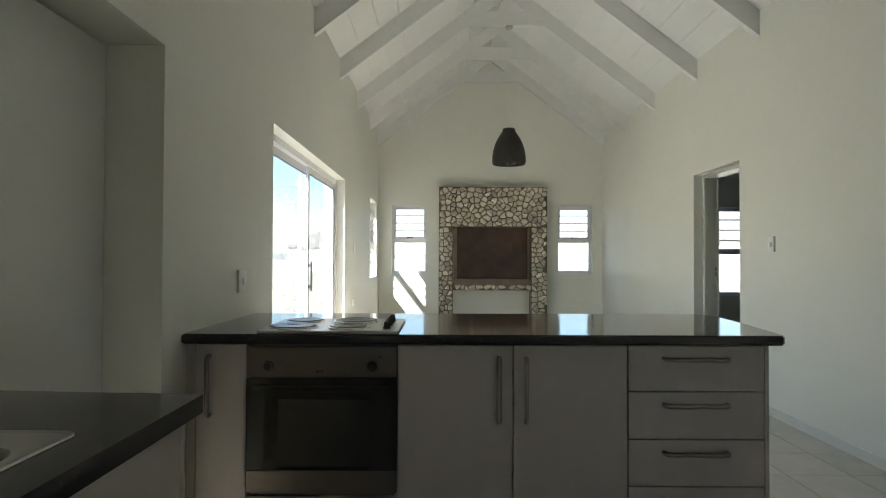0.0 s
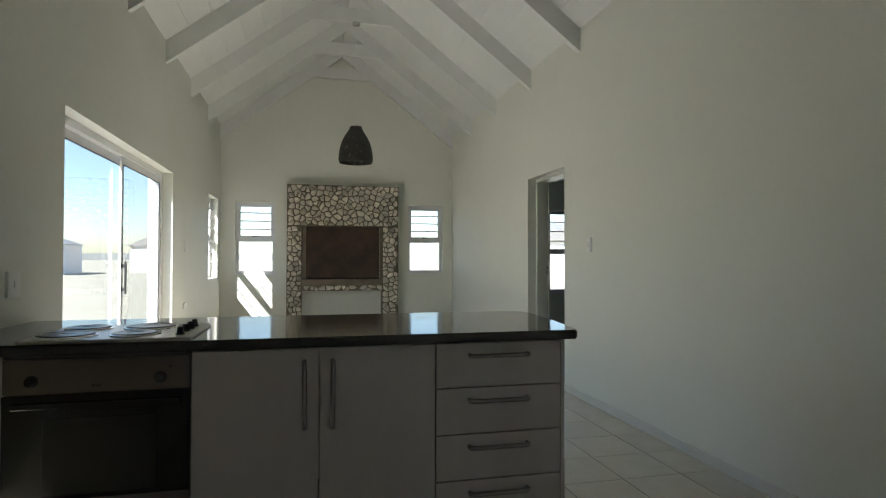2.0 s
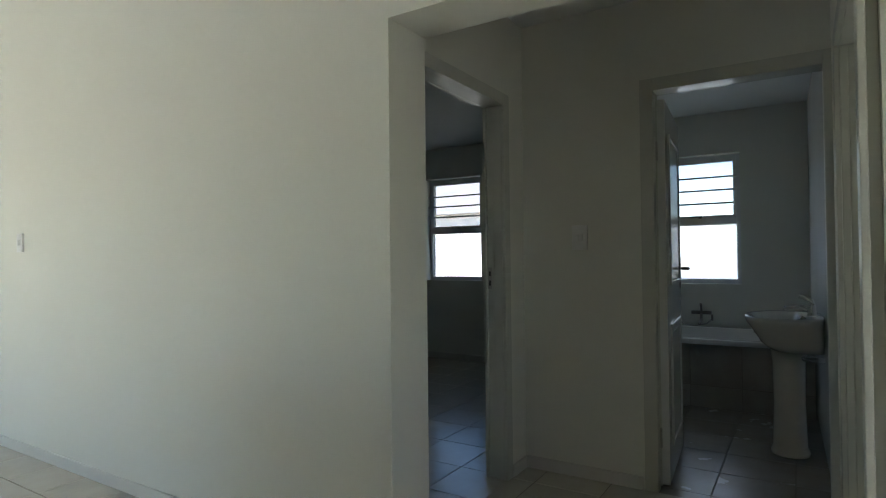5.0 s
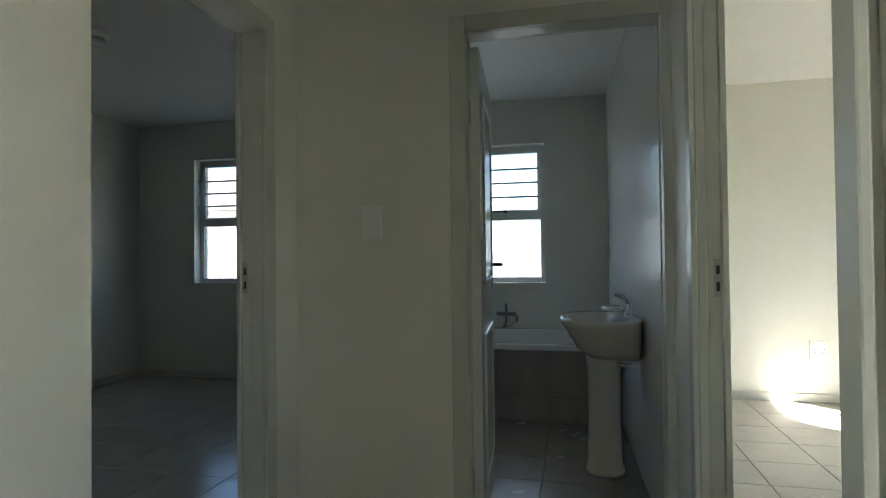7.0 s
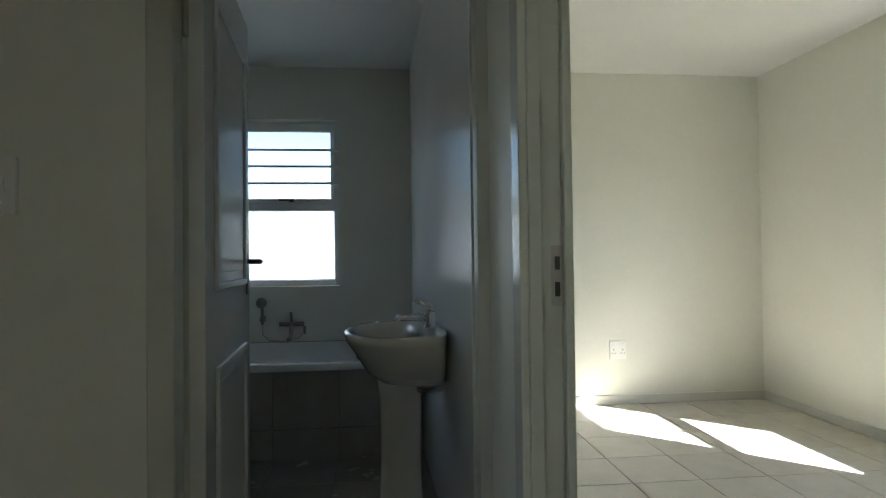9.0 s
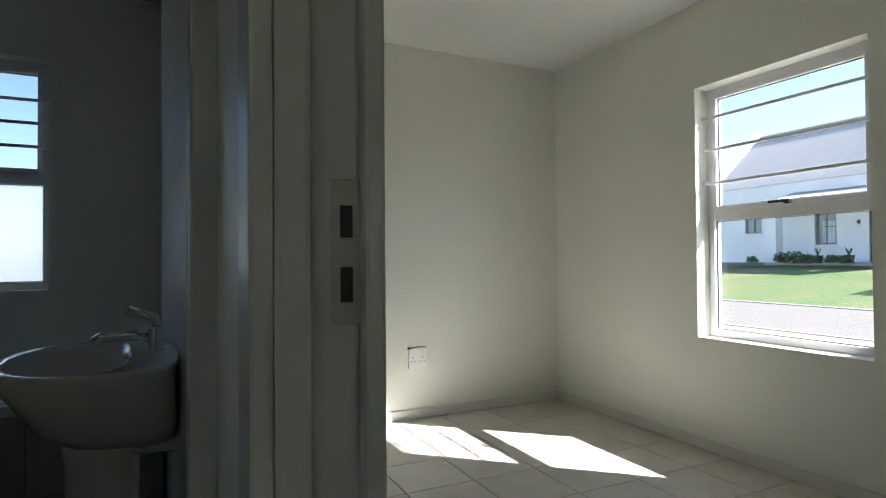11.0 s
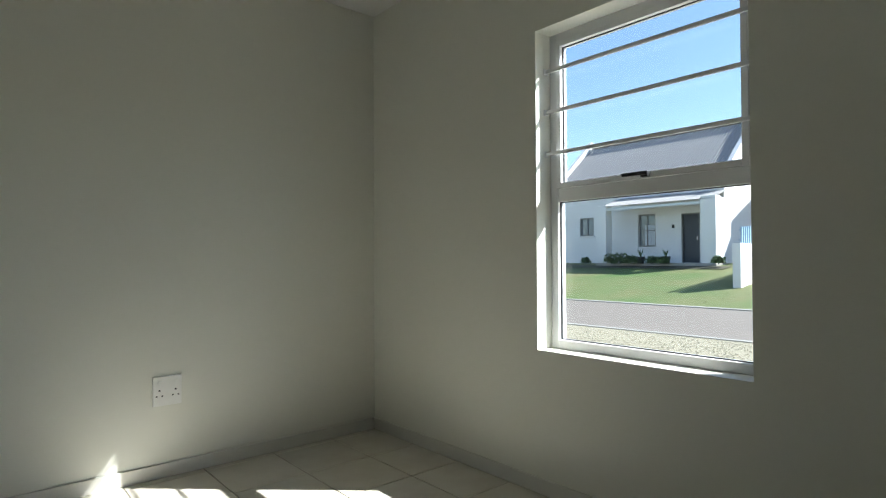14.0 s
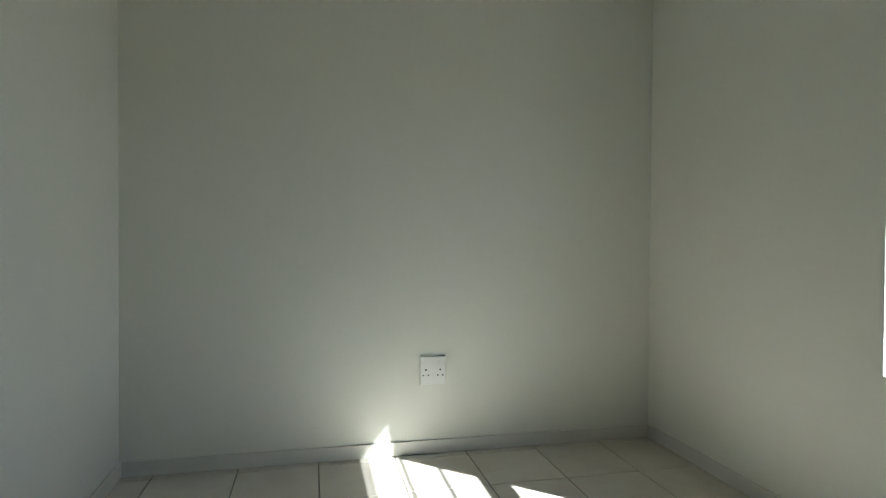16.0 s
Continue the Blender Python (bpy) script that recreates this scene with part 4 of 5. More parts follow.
bm = bmesh.new()
B0 = -.163
rings = [bowl_ring(bm, 0.630, 0.135, .10, B0), bowl_ring(bm, 0.675, 0.195, .16, B0), bowl_ring(bm, 0.745, 0.262, .20, B0), bowl_ring(bm, 0.805, 0.311, .240, B0), bowl_ring(bm, 0.832, 0.318, .247, B0),
         bowl_ring(bm, 0.840, 0.311, .241, B0 + .004), bowl_ring(bm, 0.837, 0.262, .211, B0 + .11), bowl_ring(bm, 0.810, 0.229, .205, B0 + .13), bowl_ring(bm, 0.730, 0.153, .20, B0 + .16), bowl_ring(bm, 0.710, 0.055, .13, B0 + .2)]
for q, r in zip(rings, rings[1:]):
    for k in range(len(q)):
        bm.faces.new((q[k], q[(k + 1) % len(q)], r[(k + 1) % len(q)], r[k]))
bm.faces.new(rings[0])
bm.faces.new(rings[-1])
part("bowl", bm, CERAM, bs, smooth=True)
bm = lathe([(.105, 0), (.105, .02), (.092, .05), (.084, .3), (.088, .55), (.105, .672)], (BCX + .07, .02, 0), segments=28)
part("pedestal", bm, CERAM, bs, smooth=True)
tap = part("tap", lathe([(.026, 0.837), (.026, 0.844), (.021, 0.849), (.02, 0.895), (.017, 0.905)], (BCX, -.105, 0), segments=20), CHROME, bs, "chrome mixer tap", smooth=True)
part("spout", tube([(BCX, -.105, 0.868), (BCX, -.06, 0.888), (BCX, .02, 0.886), (BCX, .035, 0.874)], .013, 12), CHROME, tap, smooth=True)
part("lever", tube([(BCX, -.11, 0.900), (BCX, -.105, 0.928), (BCX, -.04, 0.955)], .013, 10), CHROME, tap, smooth=True)
part("overflow_trap", tube([(BCX + .02, -.03, 0.675), (BCX + .02, -.03, 0.600), (BCX + .02, -.06, 0.580), (BCX + .02, -.166, 0.580)], .016, 12), CHROME, bs, "chrome waste trap", smooth=True)

cl = thing("ceiling_light", (CLX, CLY, CEILING), "small round white ceiling light in the dark bedroom", "lamp")
part("base", lathe([(.075, CEILING), (.075, CEILING - .02), (.06, CEILING - .03)], (CLX, CLY, 0), segments=28), PLASTIC, cl)
part("diffuser", lathe([(.058, CEILING - .028), (.055, CEILING - .05), (.035, CEILING - .07), (.01, CEILING - .076)], (CLX, CLY, 0), segments=28), ACRYL, cl, smooth=True)

# ---- floors, tile by tile ----
MESHES = {}


def tile_mesh(w, d, mat):
    key = (round(w, 3), round(d, 3), mat.name)
    if key not in MESHES:
        bm = bmesh.new()
        e, z0, z1 = .0018, -.007, 0
        lo = [bm.verts.new(p) for p in ((-w / 2, -d / 2, z0), (w / 2, -d / 2, z0), (w / 2, d / 2, z0), (-w / 2, d / 2, z0))]
        mid = [bm.verts.new(p) for p in ((-w / 2, -d / 2, z1 - e), (w / 2, -d / 2, z1 - e), (w / 2, d / 2, z1 - e), (-w / 2, d / 2, z1 - e))]
        top = [bm.verts.new(p) for p in ((-w / 2 + e, -d / 2 + e, z1), (w / 2 - e, -d / 2 + e, z1), (w / 2 - e, d / 2 - e, z1), (-w / 2 + e, d / 2 - e, z1))]
        for q, r in ((lo, mid), (mid, top)):
            for k in range(4):
                bm.faces.new((q[k], q[(k + 1) % 4], r[(k + 1) % 4], r[k]))
        bm.faces.new(top)
        me = bpy.data.meshes.new("tile")
        bm.to_mesh(me)
        bm.free()
        me.materials.append(mat)
        MESHES[key] = me
    return MESHES[key]


def tiled_floor(name, x0, x1, y0, y1, ox, oy, label, mat=TILE, pitch=.357, gap=.0055):
    fl = structure(name, boxes(((x0, y0, -.10), (x1, y1, -.0035))), GROUT, label, "floor")
    i0, i1 = math.floor((x0 - ox) / pitch), math.ceil((x1 - ox) / pitch)
    j0, j1 = math.floor((y0 - oy) / pitch), math.ceil((y1 - oy) / pitch)
    for i in range(i0, i1):
        for j in range(j0, j1):
            a0, a1 = max(x0, ox + i * pitch + gap / 2), min(x1, ox + (i + 1) * pitch - gap / 2)
            b0, b1 = max(y0, oy + j * pitch + gap / 2), min(y1, oy + (j + 1) * pitch - gap / 2)
            if a1 - a0 < .012 or b1 - b0 < .012:
                continue
            t = new("tile", tile_mesh(a1 - a0, b1 - b0, mat))
            t.location = ((a0 + a1) / 2, (b0 + b1) / 2, 0)
            t.parent = fl


FL = "cream mottled ceramic floor tiles with dark grout"
tiled_floor("floor_living", W, E, -.9, N, 2.318, 2.967, FL)
structure("floor_kitchen", boxes(((W, -2.2, -.1), (E, -.9, 0))), TILE, FL, "floor")
tiled_floor("floor_hall", E, 3.96, -.225, 1.30, 2.69, .10, FL)
tiled_floor("floor_bedroom", E + .08, EX, SY, -.225, 5.64, -1.49, FL)
tiled_floor("floor_bathroom", 3.96, EX, -.225, 1.30, 4.05, .345, "grey-brown ceramic bathroom floor tiles with dark grout", BATHTILE)
tiled_floor("floor_dark_bedroom", E + .238, EX, 1.30, 4.50, 3.05, 1.62, FL)
tiled_floor("floor_far_bedroom", E, EX, 4.61, N, 2.9, 4.5, FL)


# ---- outside ----
def lawn_z(y):
    """Height of the ground towards the street: level, then rising to the house across the road."""
    if y > -15.6:
        return -.25
    return -.25 + min(1.0, (-15.6 - y) / 9.0) * 1.05


def strip(name, x0, x1, y0, y1, mat, label, lift, step=1.5, kind="structure"):
    bm = bmesh.new()
    nx, ny = max(1, int((x1 - x0) / 6)), max(1, int(abs(y1 - y0) / step))
    grid = [[bm.verts.new((x0 + (x1 - x0) * i / nx, y0 + (y1 - y0) * j / ny, lawn_z(y0 + (y1 - y0) * j / ny) + lift)) for j in range(ny + 1)] for i in range(nx + 1)]
    for i in range(nx):
        for j in range(ny):
            bm.faces.new((grid[i][j], grid[i + 1][j], grid[i + 1][j + 1], grid[i][j + 1]))
    return structure(name, bm, mat, label, "ground")


bm = bmesh.new()
ys = [900, 60, 0, -15.6, -17, -18.5, -20, -21.5, -23, -24.6, -40, -900]
vs = [[bm.verts.new((x, y, lawn_z(y) - .03)) for y in ys] for x in (-900, -60, 60, 900)]
for a, b in zip(vs, vs[1:]):
    for k in range(len(ys) - 1):
        bm.faces.new((a[k], a[k + 1], b[k + 1], b[k]))
structure("ground", bm, SAND, "dry sandy open ground round the houses", "ground")
strip("stoep", -4.6, W - WT, 2.2, 7.4, PAVE, "pale concrete stoep outside the sliding door", .15)
strip("verge", -40, 60, -10.2, -3.4, GRAVEL, "gravel and dry grass verge along the road", -.012)
strip("road", -60, 80, -15.35, -10.2, ASPHALT, "pale grey asphalt street", .0)
strip("lawn", -10, 45, -24.7, -15.6, GRASS, "green mown lawn with dry patches", .004, .75)
strip("flower_bed", 13.2, 23.0, -23.6, -22.75, SOIL, "dark weedy flower bed before the porch", .03, .3)
structure("kerb", boxes(((-60, -15.6, -.4), (80, -15.35, -.222)), ((-60, -10.2, -.4), (80, -10.05, -.243)), bevel=.02), KERB, "pale concrete kerb along the street", "kerb")

rnd = random.Random(7)
bm = bmesh.new()
for _ in range(6000):
    x, y = rnd.uniform(4, 24), rnd.uniform(-24.6, -15.7)
    z = lawn_z(y) + .004
    h, a = rnd.uniform(.01, .028), rnd.uniform(0, 6.28)
    dx, dy = .012 * math.cos(a), .012 * math.sin(a)
    v = [bm.verts.new(p) for p in ((x - dx, y - dy, z), (x + dx, y + dy, z), (x + dy * 2 * rnd.uniform(-1, 1), y + dx * 2, z + h))]
    bm.faces.new(v)
tagged(part("grass_tufts", bm, BLADE), "short green and yellowed grass blades on the lawn", "grass", kind="stuff")
bm = bmesh.new()
for _ in range(5200):
    x, y = rnd.uniform(3, 14), rnd.uniform(-10.0, -7.2)
    r = rnd.uniform(.008, .022)
    z = -.262
    c = Vector((x, y, z + r * .4))
    v = [bm.verts.new(c + Vector(q) * r) for q in ((1, 0, 0), (0, 1, 0), (-1, .2, 0), (0, -1, 0), (.1, 0, .8), (0, 0, -.6))]
    for f in ((0, 1, 4), (1, 2, 4), (2, 3, 4), (3, 0, 4)):
        bm.faces.new([v[i] for i in f])
tagged(part("verge_pebbles", bm, PEBBLE), "small brown and grey pebbles on the verge", "gravel", kind="stuff")

# the house across the street
HY, HB = -25.0, .80
house = thing("house", (17, HY - 4, HB), "white plastered house with a grey corrugated roof and a small porch", "house")
HX0, HX1, HZ, HD = 14.1, 23.2, 4.35, 7.4
RZ = 7.35


def house_wall(face_y, thick, ops):
    bm = bmesh.new()
    cuts = sorted({HX0, HX1, *[o[0] for o in ops], *[o[1] for o in ops]})
    for s, e in zip(cuts, cuts[1:]):
        low = HB - .4
        for b, t in sorted([(o[2], o[3]) for o in ops if o[0] <= s and o[1] >= e]) + [(HZ, HZ)]:
            if b > low + 1e-4:
                box(bm, (s, face_y - thick, low), (e, face_y, b))
            low = max(low, t)
    return bm


WIN_A, WIN_B, DR = (17.15, 18.02, 1.55, 3.04), (20.42, 21.25, 2.15, 3.05), (15.13, 15.94, .83, 2.97)
part("front_wall", house_wall(HY, .25, [WIN_A, WIN_B, DR]), PLASTER, house)
part("back_wall", boxes(((HX0, HY - HD, HB - .4), (HX1, HY - HD + .25, HZ))), PLASTER, house)
for x0 in (HX0 - .02, HX1 - .18):
    bm = bmesh.new()
    pts = [(HY + .04, HB - .4), (HY + .04, HZ + .12), (HY - HD / 2, RZ + .35), (HY - HD - .04, HZ + .12), (HY - HD - .04, HB - .4)]
    v = [bm.verts.new((x, y, z)) for x in (x0, x0 + .20) for y, z in pts]
    bm.faces.new(v[:5])
    bm.faces.new(v[9:4:-1])
    for k in range(5):
        bm.faces.new((v[k], v[(k + 1) % 5], v[(k + 1) % 5 + 5], v[k + 5]))
    part("gable_parapet", bm, PLASTER, house, "white parapet gable")


def corrugated(x0, x1, y0, z0, y1, z1, pitch=.13, amp=.022):
    bm = bmesh.new()
    n = int((x1 - x0) / pitch * 4)
    rows = []
    for k in range(n + 1):
        x = x0 + (x1 - x0) * k / n
        d = amp * math.sin(2 * math.pi * (x - x0) / pitch)
        rows.append([bm.verts.new((x, y0, z0 + d)), bm.verts.new((x, y1, z1 + d)), bm.verts.new((x, y1, z1 + d - .02)), bm.verts.new((x, y0, z0 + d - .02))])
    for a, b in zip(rows, rows[1:]):
        for k in range(4):
            bm.faces.new((a[k], a[(k + 1) % 4], b[(k + 1) % 4], b[k]))
    return bm


part("roof", corrugated(HX0 + .3, HX1 - .3, HY + .02, HZ - .02, HY - HD / 2, RZ), ROOFM, house, "grey corrugated metal roof")
part("roof", corrugated(HX0 + .3, HX1 - .3, HY - HD - .02, HZ - .02, HY - HD / 2, RZ), ROOFM, house)
part("ridge_cap", boxes(((HX0 + .3, HY - HD / 2 - .2, RZ - .08), (HX1 - .3, HY - HD / 2 + .2, RZ + .05)), bevel=.03), ROOFM, house)
# porch
porch = part("porch_roof", corrugated(13.95, 19.0, HY + 1.45, 3.40, HY + .01, 3.85, .15, .02), ROOFM, house, "grey corrugated porch roof")
part("porch_beam", boxes(((14.0, HY + 1.28, 3.20), (18.9, HY + 1.36, 3.33))), CURTAIN, porch, "pale painted porch beam")
for a, b, z1 in ((13.82, 14.43, 3.50), (18.78, 19.24, 3.44)):
    part("porch_pillar", boxes(((a, HY + .96, HB - .4), (b, HY + 1.45, z1)), bevel=.02), PLASTER, porch, "white plastered porch pillar")
part("porch_step", boxes(((13.8, HY, HB - .5), (19.3, HY + 1.5, HB + .02)), bevel=.02), KERB, porch)
part("porch_side_wall", boxes(((13.85, HY, HB), (14.05, HY + .96, 3.45))), PLASTER, porch)


def house_window(o, cols, rows, curtain):
    x0, x1, z0, z1 = o
    w = part("window", boxes(((x0, HY - .16, z0), (x0 + .07, HY - .06, z1)), ((x1 - .07, HY - .16, z0), (x1, HY - .06, z1)), ((x0 + .07, HY - .16, z0), (x1 - .07, HY - .06, z0 + .07)), ((x0 + .07, HY - .16, z1 - .07), (x1 - .07, HY - .06, z1))), WINFR, house, "dark framed house window")
    for k in range(1, cols):
        x = x0 + (x1 - x0) * k / cols
        part("mullion", boxes(((x - .025, HY - .15, z0 + .07), (x + .025, HY - .07, z1 - .07))), WINFR, w)
    for k in range(1, rows):
        z = z0 + (z1 - z0) * k / rows
        part("glazing_bar", boxes(((x0 + .07, HY - .15, z - .02), (x1 - .07, HY - .07, z + .02))), WINFR, w)
    part("pane", boxes(((x0 + .07, HY - .12, z0 + .07), (x1 - .07, HY - .11, z1 - .07))), WINDARK, w)
    if curtain:
        part("curtain", boxes(*[((x0 + .10 + .055 * k, HY - .105, z0 + .08), (x0 + .14 + .055 * k, HY - .098, z1 - .5)) for k in range(9)]), CURTAIN, w, "pale net curtain")
    part("sill", boxes(((x0 - .06, HY - .06, z0 - .06), (x1 + .06, HY + .05, z0)), bevel=.01), PLASTER, w)


house_window(WIN_A, 2, 2, True)
house_window(WIN_B, 2, 1, False)
hd = part("door", boxes(((DR[0] + .05, HY - .14, DR[2]), (DR[1] - .05, HY - .09, DR[3] - .05)), bevel=.005), DARKWOOD, house, "dark grey front door")
part("door_frame", boxes(((DR[0], HY - .18, DR[2]), (DR[0] + .05, HY + .01, DR[3])), ((DR[1] - .05, HY - .18, DR[2]), (DR[1], HY + .01, DR[3])), ((DR[0] + .05, HY - .18, DR[3] - .05), (DR[1] - .05, HY + .01, DR[3]))), WINFR, house)
part("handle", boxes(((DR[0] + .12, HY - .09, 1.80), (DR[0] + .16, HY - .04, 1.95)), bevel=.005), STEEL, hd)
for k in range(3):
    part("door_panel", boxes(((DR[0] + .14, HY - .092, DR[2] + .15 + .65 * k), (DR[1] - .14, HY - .08, DR[2] + .65 + .65 * k)), bevel=.005), DARKWOOD, hd)
part("porch_light", boxes(((16.25, HY, 2.35), (16.33, HY + .1, 2.5)), bevel=.01), BLACK, house)

# neighbouring house beside it, with its boundary wall and fence
side = thing("house", (9.6, -30, .8), "white plastered neighbouring house partly behind a boundary wall", "house")
part("wall", boxes(((5.0, -36, .3), (12.4, -27.2, 4.4))), PLASTER, side)
bm = bmesh.new()
v = [bm.verts.new(p) for p in ((4.7, -36.2, 4.3), (12.7, -36.2, 4.3), (12.7, -31.6, 6.6), (4.7, -31.6, 6.6), (4.7, -27.0, 4.3), (12.7, -27.0, 4.3))]
bm.faces.new((v[0], v[1], v[2], v[3]))
bm.faces.new((v[3], v[2], v[5], v[4]))
bm.faces.new((v[0], v[3], v[4]))
bm.faces.new((v[1], v[5], v[2]))
bm.faces.new((v[0], v[4], v[5], v[1]))
part("roof", bm, ROOFM, side)
for x in (11.0, 9.2):
    w = part("window", boxes(((x, -27.2, 1.9), (x + 1.0, -27.15, 3.1)), bevel=.01), WINFR, side)
    part("pane", boxes(((x + .07, -27.15, 1.97), (x + .93, -27.14, 3.03))), WINDARK, w)
bw = thing("boundary_wall", (11.1, -18.8, 0), "white plastered boundary wall with a pale blue fence on top", "wall")
WY0, WY1, WX = -18.76, -24.6, 11.0


def wall_top(y):
    return 1.44 + (WY0 - y) * .045


bm = bmesh.new()
v = [bm.verts.new((x, y, z)) for x in (WX, WX + .2) for y, z in ((WY0, -.3), (WY1, -.3), (WY1, wall_top(WY1)), (WY0, wall_top(WY0)))]
for f in ((0, 1, 2, 3), (7, 6, 5, 4), (0, 4, 5, 1), (1, 5, 6, 2), (2, 6, 7, 3), (3, 7, 4, 0)):
    bm.faces.new([v[i] for i in f])
rounded(bm, .015)
part("wall", bm, PLASTER, bw)
part("pier", boxes(((WX - .02, WY0 - .28, -.3), (WX + .22, WY0 + .02, 1.47)), bevel=.015), PLASTER, bw)
for k in range(36):
    y = WY0 - .42 - k * .15
    part("fence_slat", boxes(((WX + .08, y, wall_top(y) - .02), (WX + .12, y + .07, wall_top(y) + .52))), BLUEF, bw)
for dz in (.12, .42):
    bm = tube([(WX + .14, WY0 - .3, wall_top(WY0 - .3) + dz), (WX + .14, WY1 + .1, wall_top(WY1 + .1) + dz)], .022, 6)
    part("fence_rail", bm, BLUEF, bw)


# planting before the porch
def shrub(place, size, count, seed, label):
    r = random.Random(seed)
    s = thing("shrub", place, label, "shrub", "shrubs along the porch")
    bm = bmesh.new()
    for _ in range(9):
        a, t = r.uniform(0, 6.28), r.uniform(.2, .9)
        tube([place, (place[0] + .2 * size * math.cos(a), place[1] + .2 * size * math.sin(a), place[2] + .4 * size), (place[0] + t * size * .6 * math.cos(a), place[1] + t * size * .6 * math.sin(a), place[2] + size * r.uniform(.5, .9))], .012, 5, bm)
    part("stem", bm, DARKWOOD, s)
    bm = bmesh.new()
    for _ in range(count):
        a, e, d = r.uniform(0, 6.28), r.uniform(-.1, 1.4), r.uniform(.35, 1.0) * size * (.7 + .3 * r.random())
        c = Vector(place) + Vector((d * math.cos(a) * math.cos(e) * 1.2, d * math.sin(a) * math.cos(e) * .8, d * math.sin(e) * .9 + .08))
        u = Vector((r.uniform(-1, 1), r.uniform(-1, 1), r.uniform(-.4, 1))).normalized()
        w = u.cross(Vector((r.uniform(-1, 1), r.uniform(-1, 1), .3))).normalized()
        L = r.uniform(.05, .12)
        v = [bm.verts.new(p) for p in (c - u * L, c + w * L * .35, c + u * L, c - w * L * .35)]
        bm.faces.new(v)
    part("leaves", bm, LEAF, s)


for k, (x, sz) in enumerate(((18.3, .50), (17.8, .55), (17.3, .40), (16.3, .34), (15.9, .30), (19.6, .28), (13.6, .30))):
    shrub((x, HY + 1.75 + .1 * (k % 2), HB - .02), sz, 170, 20 + k, "low green garden shrub before the porch")
for x, hgt in ((17.0, .42), (15.85, .40)):
    pt = thing("plant_pot", (x, HY + 1.55, HB), "black plastic pot with a spiky plant", "plant pot")
    part("pot", lathe([(.14, HB), (.19, HB + .28), (.20, HB + .30), (.17, HB + .30), (.16, HB + .26)], (x, HY + 1.55, 0), segments=20), POT, pt)
    bm = bmesh.new()
    for k in range(14):
        a, L = rnd.uniform(0, 6.28), rnd.uniform(.6, 1.0) * hgt
        b = Vector((x, HY + 1.55, HB + .27))
        d = Vector((math.cos(a) * .45, math.sin(a) * .45, 1)) * L
        s2 = Vector((-math.sin(a), math.cos(a), 0)) * .025
        v = [bm.verts.new(p) for p in (b - s2, b + s2, b + d * .6 + s2 * .8, b + d, b + d * .6 - s2 * .8)]
        bm.faces.new(v)
    part("leaves", bm, LEAF, pt)


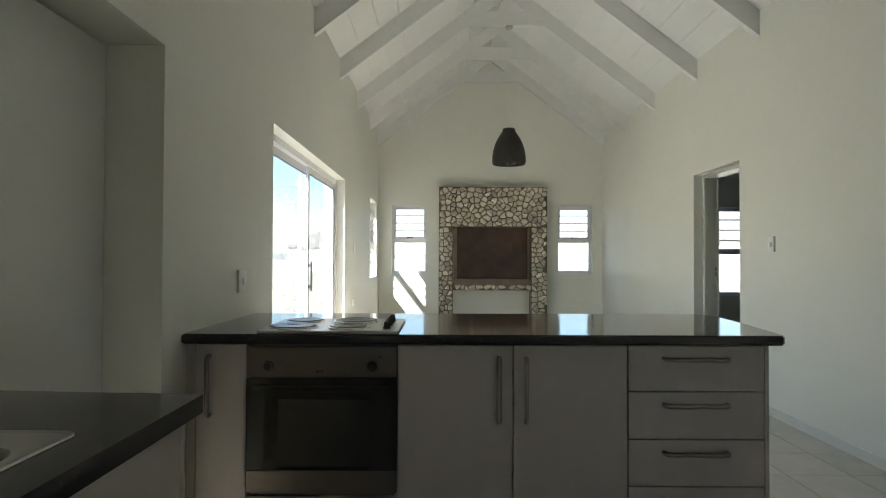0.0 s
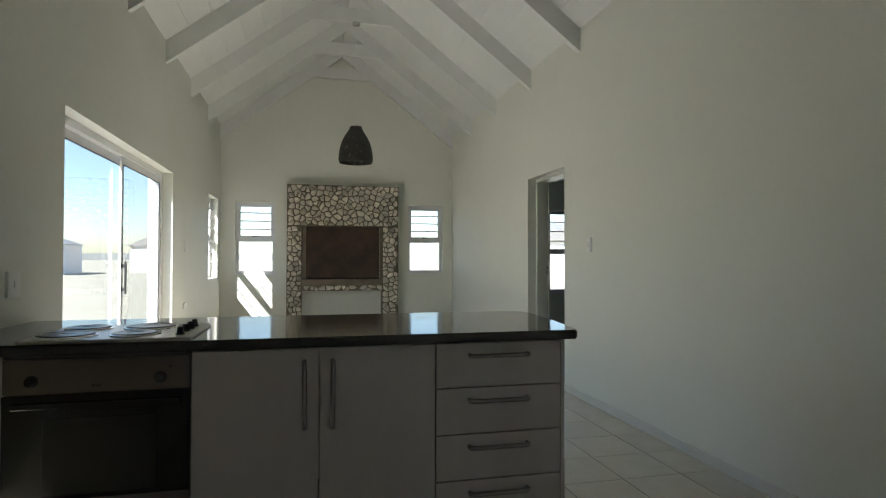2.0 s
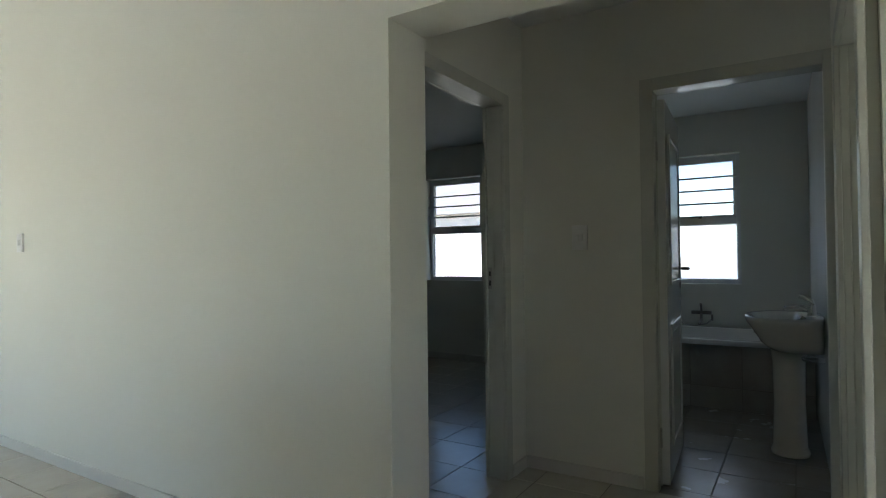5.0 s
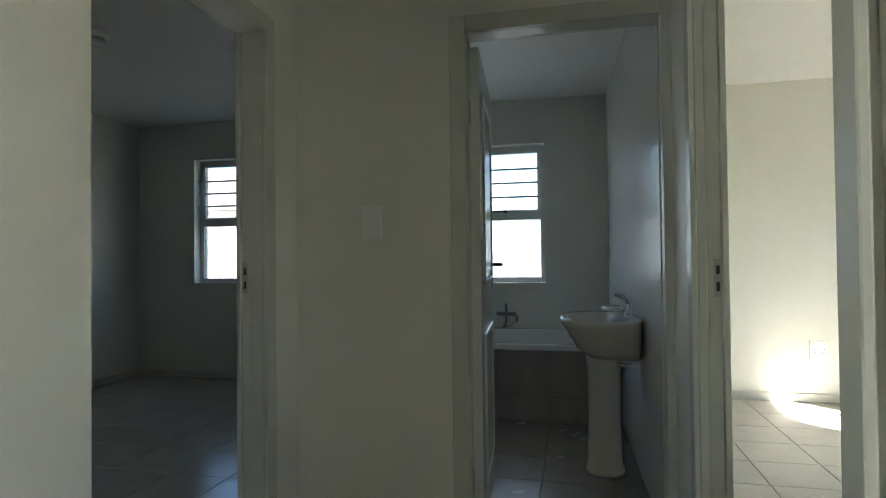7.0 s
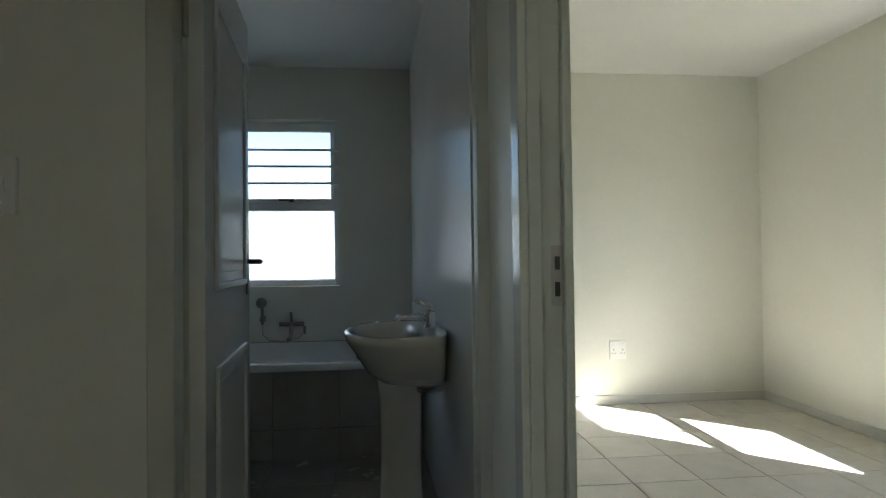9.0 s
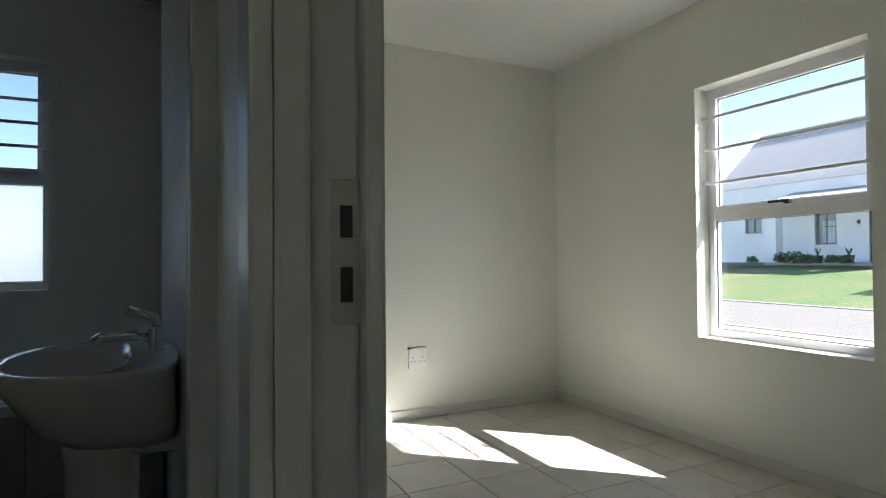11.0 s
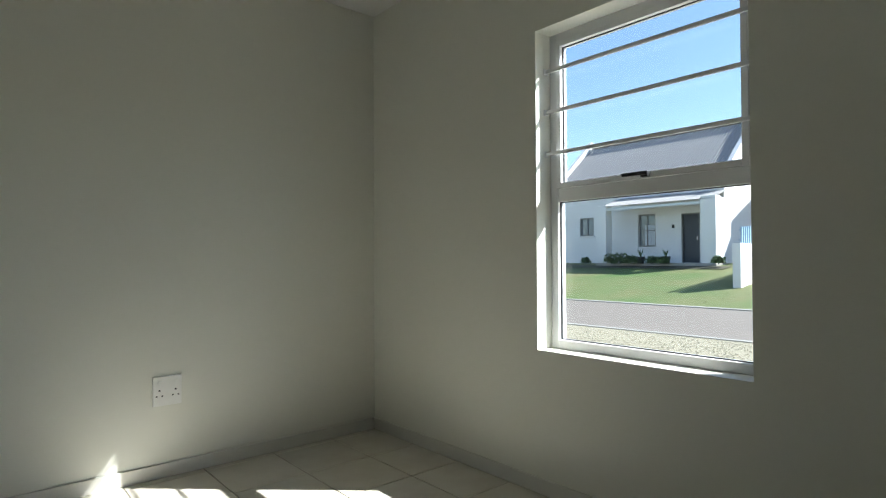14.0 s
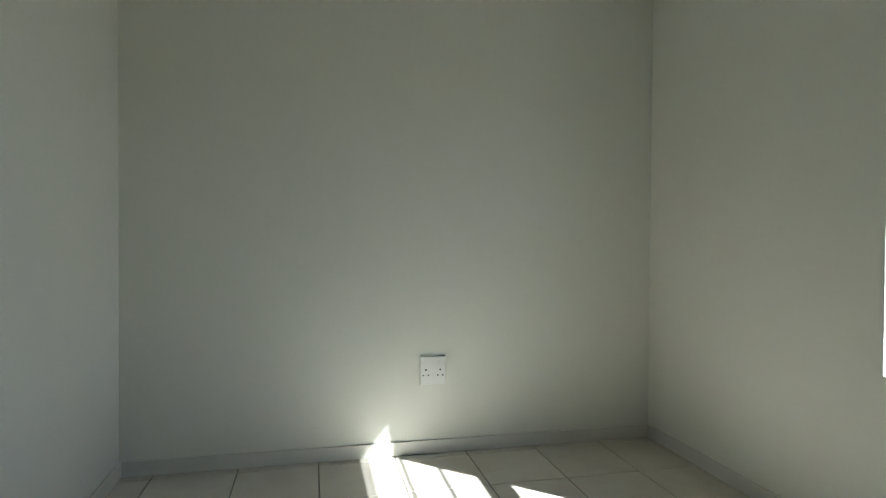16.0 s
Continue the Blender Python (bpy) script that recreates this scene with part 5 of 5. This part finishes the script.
# plain houses further off on the other sides
def far_house(place, size, roof_h, label, openings):
    x, y, z = place
    sx, sy, sz = size
    h = thing("house", place, label, "house", "houses further off")
    part("wall", boxes(((x - sx / 2, y - sy / 2, z - .5), (x + sx / 2, y + sy / 2, z + sz))), PLASTER, h)
    bm = bmesh.new()
    o = .3
    v = [bm.verts.new(p) for p in ((x - sx / 2 - o, y - sy / 2 - o, z + sz), (x + sx / 2 + o, y - sy / 2 - o, z + sz), (x + sx / 2 + o, y + sy / 2 + o, z + sz), (x - sx / 2 - o, y + sy / 2 + o, z + sz),
                                   (x, y - sy / 2 - o, z + sz + roof_h), (x, y + sy / 2 + o, z + sz + roof_h))]
    for f in ((0, 1, 2, 3), (0, 4, 5, 3), (1, 2, 5, 4), (0, 1, 4), (3, 5, 2)):
        bm.faces.new([v[i] for i in f])
    part("roof", bm, ROOFM, h)
    for kind, c, zz, w, hh in openings:
        if kind == "x-":
            fnc = frame_of("west", x - sx / 2)
        else:
            fnc = frame_of("front", y - sy / 2)
        wd = part("window", bars_box(fnc, ((c - w / 2, zz, 0), (c + w / 2, zz + hh, .06)), bevel=0), ALU, h)
        part("pane", bars_box(fnc, ((c - w / 2 + .06, zz + .06, .061), (c + w / 2 - .06, zz + hh - .06, .068)), bevel=0), CURTAIN, wd)
        for q in range(1, 4):
            part("glazing_bar", bars_box(fnc, ((c - w / 2 + .05, zz + hh * q / 4 - .02, .069), (c + w / 2 - .05, zz + hh * q / 4 + .02, .075)), bevel=0), ALU, wd)


far_house((19.5, 12.8, -.25), (8, 14, 2.75), 1.6, "white plastered neighbouring house with a pitched roof", [("x-", 8.15, .62, .75, 1.0), ("x-", 12.5, .9, 1.4, 1.3)])
far_house((-28, 60, -.25), (12, 9, 2.8), 2.0, "distant white house with a grey roof", [("y", -30, .9, 1.2, 1.2), ("y", -26, .9, 1.2, 1.2)])
far_house((22, 44, -.25), (12, 9, 2.8), 2.0, "distant white house with a grey roof", [("y", 20, .9, 1.2, 1.2), ("y", 24, .9, 1.2, 1.2)])
far_house((-14, 70, -.25), (8, 8, 2.8), 2.0, "distant white house with a grey roof", [("y", -15, .9, 1.2, 1.2), ("y", -12.5, .9, 1.2, 1.2)])

# beam of the stoep roof outside the sliding door
st = thing("stoep_roof", (-3.0, 4.5, 2.5), "white painted lean-to roof beam over the stoep", "roof")
part("beam", boxes(((-4.4, 2.0, 2.30), (-4.28, 8.4, 2.46)), bevel=.005), TIMBER, st)
for y in (2.1, 8.3):
    part("post", boxes(((-4.4, y - .06, -.1), (-4.28, y + .06, 2.30)), bevel=.005), TIMBER, st)

bm = bmesh.new()
prev = None
rnd = random.Random(12)
for k in range(121):
    a = 2 * math.pi * k / 120
    hgt = 7 + 6 * noise.noise(Vector((math.cos(a) * 2, math.sin(a) * 2, 3))) + 2.5 * noise.noise(Vector((math.cos(a) * 9, math.sin(a) * 9, 1)))
    pr = (bm.verts.new((800 * math.cos(a), 800 * math.sin(a), -5)), bm.verts.new((800 * math.cos(a), 800 * math.sin(a), max(3, hgt))))
    if prev:
        bm.faces.new((prev[0], pr[0], pr[1], prev[1]))
    prev = pr
structure("backdrop", bm, HILL, "low hazy hills on the horizon", "hills")
